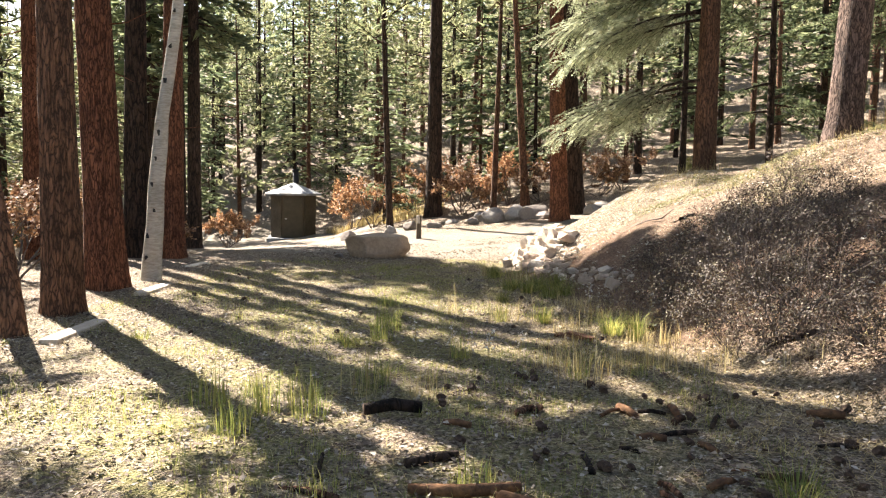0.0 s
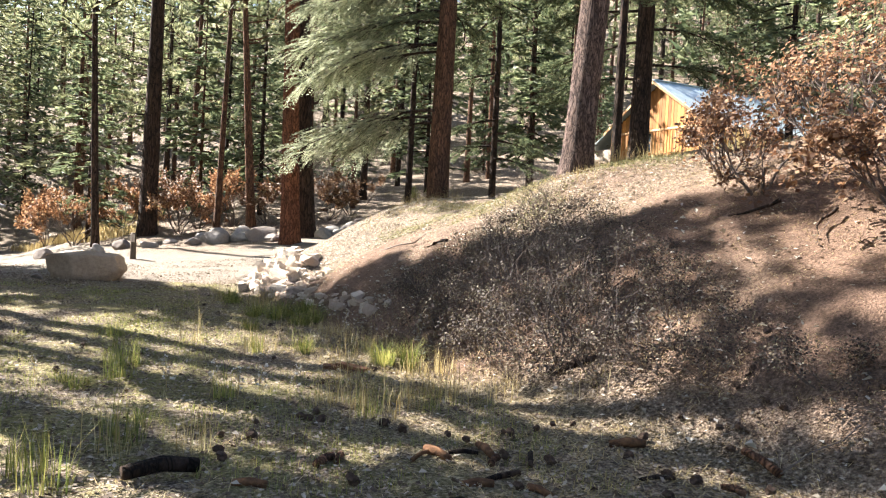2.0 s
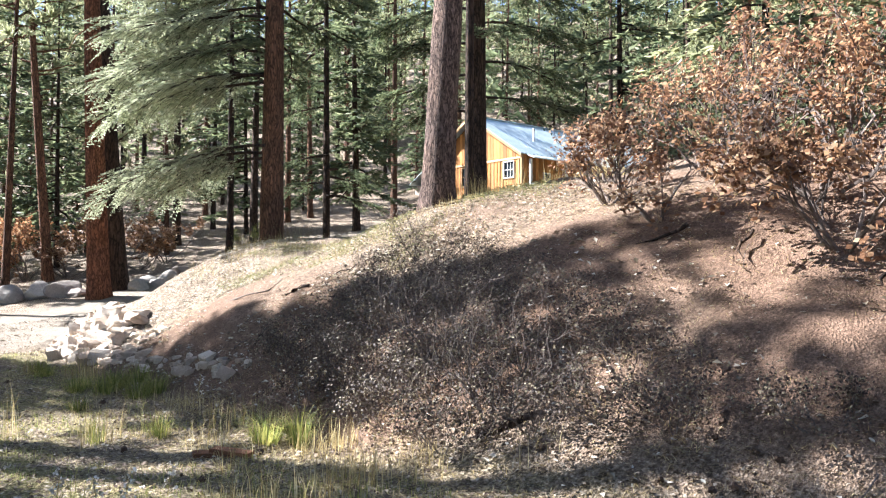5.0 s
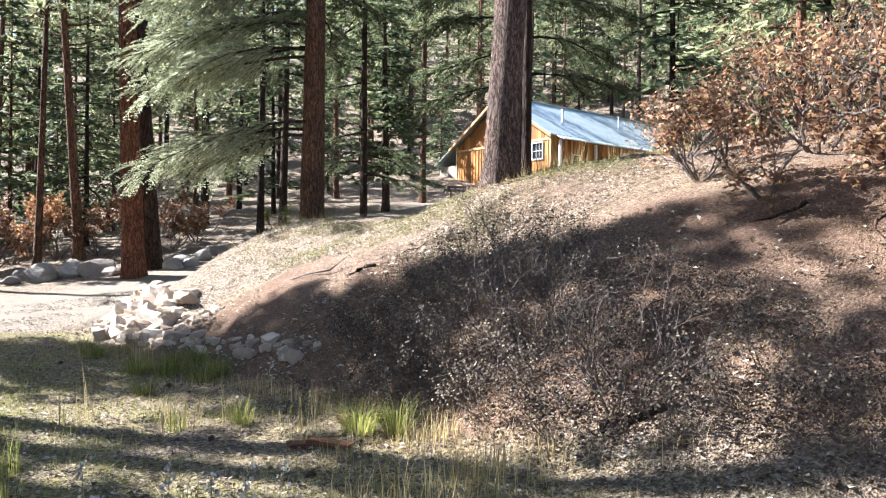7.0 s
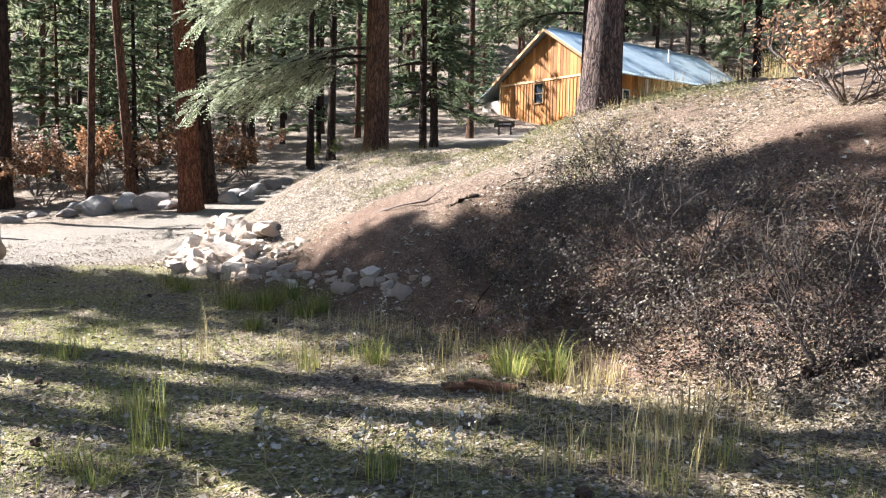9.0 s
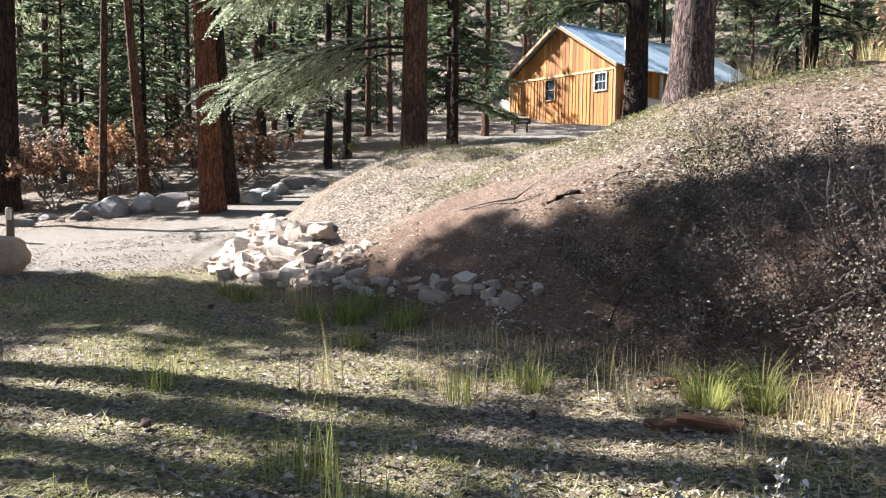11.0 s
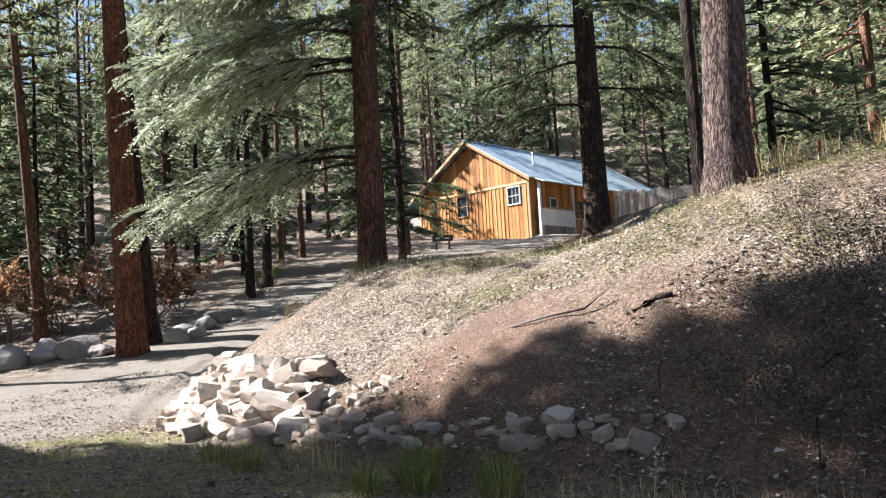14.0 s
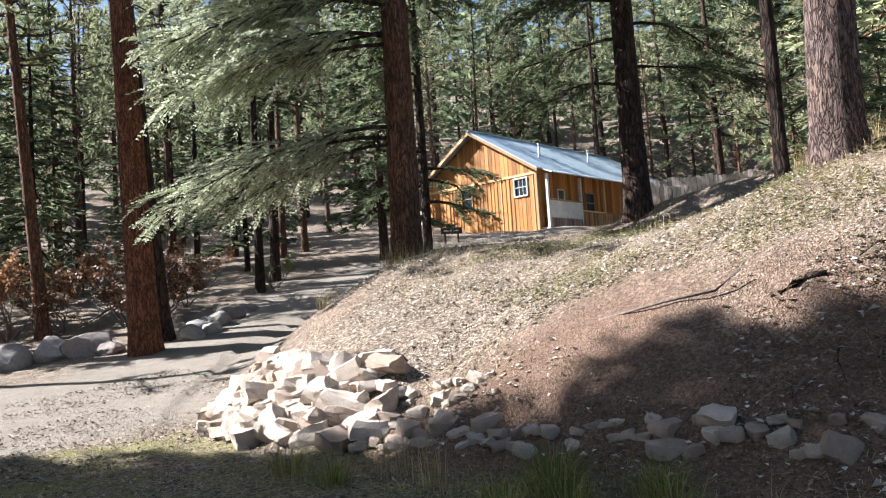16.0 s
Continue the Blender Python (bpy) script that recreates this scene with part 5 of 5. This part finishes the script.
def draw_leaf(s, p, rg, scale=1.0):
    size = scale * rg.uniform(0.01, 0.03) * rg.choice((1, 1, 1, 1.4))
    al = Vector((rg.uniform(-1, 1), rg.uniform(-1, 1), rg.uniform(-0.25, 0.35))).normalized() * size
    ac = Vector((-al.y, al.x, rg.uniform(-0.4, 0.4) * size)) * rg.uniform(0.4, 0.7)
    s.leaf(p + Vector((0, 0, 0.018)), al * 1.5, ac, rg.uniform(0, 12))


def draw_needle(s, p, rg):
    a = rg.uniform(0, 6.28)
    d = Vector((math.cos(a), math.sin(a), rg.uniform(-0.1, 0.25))) * rg.uniform(0.06, 0.22)
    s.spike(p + Vector((0, 0, 0.012)), p + d + Vector((0, 0, 0.02)), Vector((-d.y, d.x, 0)).normalized() * 0.003)


def draw_blade(s, p, rg):
    h = rg.uniform(0.025, 0.10)
    s.blade(p, Vector((rg.uniform(-1, 1), rg.uniform(-1, 1), 0)) * h * 0.5, h, 0.002)


def near_path(x, y, rg):
    return road_cover(x, y) < 0.3 and rg.random() < 9.0 / max(9.0, (x - 1) ** 2 * 0.3 + (y - 7) ** 2 * 0.25)


scatter("fallen_leaves", LITTER, "pale dry fallen leaves strewn on the ground", 150000, (-5, 9, 2.5, 21), draw_leaf, 1, lambda x, y, rg: near_path(x, y, rg) and (inside_bank(x, y) < 0.5 or rg.random() < 0.2) and noise.noise((x * 1.1, y * 1.1, 21)) > rg.uniform(-0.9, 0.2))
scatter("fallen_leaves", PALE_LITTER, "pale dry leaves covering the bank, brightened to look sunlit", 80000, (2.4, 9.5, 12, 22.5), lambda s, p, rg: draw_leaf(s, p, rg, rg.choice((0.7, 0.9, 1.3))), 2, lambda x, y, rg: inside_bank(x, y) > 0.3 and noise.noise((x * 0.8, y * 0.8, 11)) + 0.6 * noise.noise((x * 2.4, y * 2.4, 12)) > rg.uniform(-0.6, 0.42) and rg.random() < (0.12 if inside_bank(x, y) < 1.5 else 0.8))
scatter("fallen_leaves", PALE_LITTER, "larger pale leaves scattered over the bare soil", 9000, (2.6, 8.5, 4, 18), lambda s, p, rg: draw_leaf(s, p, rg, 1.5), 14, lambda x, y, rg: 0 < inside_bank(x, y) < 3.2 and noise.noise((x * 1.2, y * 1.2, 41)) > rg.uniform(-0.6, 0.4))
scatter("lying_straw", STRAW, "matted dry grass lying along the foot of the bank", 7000, (1.6, 6.2, 4.5, 13.5), lambda s, p, rg: s.blade(p, Vector((rg.uniform(-1, 1), rg.uniform(-1, 1), 0)) * rg.uniform(0.1, 0.26), rg.uniform(0.02, 0.09), 0.0025), 6, lambda x, y, rg: -1.6 < inside_bank(x, y) < 1.6 and noise.noise((x * 1.3, y * 1.3, 31)) > -0.05)
scatter("fallen_needles", STRAW, "dry pine needles strewn over the ground", 60000, (-4, 8.5, 2.5, 17), draw_needle, 3, lambda x, y, rg: inside_bank(x, y) > -1.5 or rg.random() < 0.45)
scatter("short_grass", GRASS, "sparse short yellow-green grass", 60000, (-3.5, 4.0, 3, 19), draw_blade, 4, lambda x, y, rg: inside_bank(x, y) < 0.1 and noise.noise((x * 0.7, y * 0.7, 8)) + 0.5 * noise.noise((x * 2.2, y * 2.2, 1)) > 0.09)
scatter("dry_grass", STRAW, "dry straw grass on the crest of the bank", 12000, (3, 14, 13, 26), lambda s, p, rg: s.blade(p, rvec(rg, 0.05), rg.uniform(0.06, 0.2), 0.003), 5, lambda x, y, rg: inside_bank(x, y) > 2.2 and noise.noise((x * 0.6, y * 0.6, 2)) > -0.05)


def cone_mesh(seed):
    rg = random.Random(seed)
    bm = bmesh.new()
    bmesh.ops.create_icosphere(bm, subdivisions=2, radius=1)
    for i, v in enumerate(bm.verts):
        v.co *= 1 + (0.28 if i % 2 else -0.12)
        v.co = Vector((v.co.x * 0.035, v.co.y * 0.035, v.co.z * 0.05))
    me = bpy.data.meshes.new("pine_cone")
    bm.to_mesh(me)
    bm.free()
    me.materials.append(CONE)
    return me


cone = cone_mesh(1)
rng = random.Random(15)
for i in range(130):
    x, y = rng.uniform(1.6, 6.0), rng.uniform(3.4, 8.4)
    if i > 105:
        x, y = rng.uniform(-3, 4), rng.uniform(4, 16)
    ob = new("pine_cone", cone)
    ob.matrix_basis = Matrix.LocRotScale((x, y, gz(x, y) + 0.035), Euler((rng.uniform(0.9, 2.2), rng.uniform(-0.5, 0.5), rng.uniform(0, 6))), (rng.uniform(0.5, 0.85),) * 3)
    tagged(ob, "dark open pine cone lying in the litter", "pine cone", "pine cones")


def log(name, pts, r, mat, label, seed):
    rg = random.Random(seed)
    s = Soup()
    s.tube([Vector((x, y, gz(x, y) + z)) for x, y, z in pts], [r * rg.uniform(0.75, 1.1) for _ in pts], 9)
    s.f.append(tuple(range(8, -1, -1)))
    return tagged(s.done(name, mat, None, "", True), label, "wood")


for k, (x, y, turn, ln) in enumerate(((2.86, 10.2, -18, 0.2), (2.95, 10.1, -42, 0.17))):
    bm = boxed((-ln, -0.055, -0.01), (ln, 0.055, 0.028))
    bmesh.ops.subdivide_edges(bm, edges=[e for e in bm.edges if abs(e.verts[0].co.x - e.verts[1].co.x) > 0.1], cuts=9)
    for v in bm.verts:
        v.co += Vector((0.05 * noise.noise((v.co.y * 30, k, 1)), 0.02 * noise.noise((v.co.x * 9, v.co.y * 8, k)), 0.012 * noise.noise((v.co.x * 7, k, 5))))
    ob = tagged(part("rotten_plank", bm, RED_ROT), "split rust-red rotten plank lying in the grass", "wood", "rotten planks")
    ob.matrix_basis = pose(x, y, gz(x, y) + 0.015 + 0.03 * k, 3, 4, turn)
log("rotten_plank", [(3.35, 11.0, 0.03), (3.6, 10.9, 0.05), (3.9, 10.7, 0.04)], 0.035, BROWN_BARK, "brown weathered piece of wood below the bank", 2)
log("rotten_log", [(4.6, 8.95, 0.02), (4.75, 8.8, 0.03), (4.95, 8.65, 0.02)], 0.055, DARK_BARK, "short mossy brown log half buried at the bank", 12)
log("branch", [(1.1, 6.8, 0.06), (1.3, 6.9, 0.08), (1.5, 6.95, 0.05)], 0.05, DARK_BARK, "short dark rotten log in the litter", 3)
log("branch", [(4.35, 15.7, 0.05), (4.5, 15.1, 0.12), (4.7, 14.75, 0.08), (4.85, 14.6, 0.16)], 0.014, TWIG, "dead twisted branch lying on the bank", 4)
log("branch", [(4.8, 14.26, 0.0), (4.88, 14.17, 0.03), (4.97, 14.1, 0.03), (5.05, 14.0, 0.0)], 0.028, DARK_BARK, "short charred log lying on the bank", 5)
log("branch", [(5.6, 5.9, 0.05), (5.9, 5.7, 0.1), (6.2, 5.6, 0.05)], 0.016, DARK_BARK, "dark fallen stick on the bank", 6)
log("branch", [(2.1, 5.3, 0.04), (2.25, 5.15, 0.07), (2.35, 4.9, 0.04)], 0.05, ROTTEN, "broken piece of bark lying in the litter", 7)
log("branch", [(1.6, 5.4, 0.03), (1.9, 5.35, 0.05), (2.2, 5.5, 0.03)], 0.035, ROTTEN, "broken piece of bark lying in the litter", 8)
rng = random.Random(61)
for i in range(46):
    x, y = rng.uniform(0.9, 5.2), rng.uniform(3.3, 7.4)
    a, ln = rng.uniform(0, 6.28), rng.uniform(0.06, 0.2)
    dx, dy = math.cos(a) * ln, math.sin(a) * ln
    log("bark_piece", [(x - dx, y - dy, 0.02), (x, y, 0.035), (x + dx, y + dy, 0.02)], rng.uniform(0.012, 0.035), rng.choice((ROTTEN, DARK_BARK, BROWN_BARK)), "broken piece of bark lying in the litter", 800 + i)["group"] = "bark pieces"
rng = random.Random(77)
for i in range(30):
    y = rng.uniform(4.2, 14.5)
    x = 4.6 + rng.uniform(0, 2.4) - 0.18 * (y - 9)
    a, ln = rng.uniform(-0.9, 0.9) + rng.choice((0, 3.14)), rng.uniform(0.07, 0.22)
    dx, dy = math.cos(a) * ln, math.sin(a) * ln
    log("stick", [(x - dx, y - dy, 0.03), (x, y, 0.05 + 0.1 * ln), (x + dx, y + dy, 0.03), (x + dx * 1.3 + 0.05, y + dy * 1.3, 0.06)], rng.uniform(0.003, 0.008), rng.choice((TWIG, TWIG, DARK_BARK)), "dead stick lying in the debris on the bank", 900 + i)["group"] = "dead sticks"
lean = Soup()
lean.tube([(-3.2, 9.35, -0.1), (-3.3, 9.4, 0.6), (-3.5, 9.5, 1.5), (-3.75, 9.6, 2.6)], [0.15, 0.12, 0.1, 0.05], 10)
tagged(lean.done("dead_trunk", BROWN_BARK, None, "", True), "leaning brown dead trunk beside the path", "tree trunk")
scatter("ground_cover", CREEPER, "low olive-green leafy creeper on the crest of the bank", 30000, (4.6, 10.0, 12.8, 19.5), lambda s, p, rg: draw_leaf(s, p + Vector((0, 0, rg.uniform(0, 0.06))), rg), 7,
        lambda x, y, rg: inside_bank(x, y) > 1.8 and noise.noise((x * 0.9 + 4, y * 0.9, 6)) + 0.4 * noise.noise((x * 2.6, y * 2.6, 3)) > 0.02)
scatter("dry_meadow", STRAW, "bright yellow dry meadow grass behind the road", 9000, (-7.5, -0.5, 32.0, 41.0), lambda s, p, rg: s.blade(p, rvec(rg, 0.1), rg.uniform(0.15, 0.4), 0.012), 8,
        lambda x, y, rg: road_cover(x, y) < 0.2 and noise.noise((x * 0.3, y * 0.3, 2)) > -0.25)
scatter("fallen_leaves", LITTER, "dry leaves blown over the edge of the gravel", 16000, (-3.5, 3.6, 18.5, 24.5), lambda s, p, rg: draw_leaf(s, p, rg, 1.1), 9, lambda x, y, rg: inside_bank(x, y) < 0.2 and rg.random() < 0.6 + noise.noise((x, y, 1)))
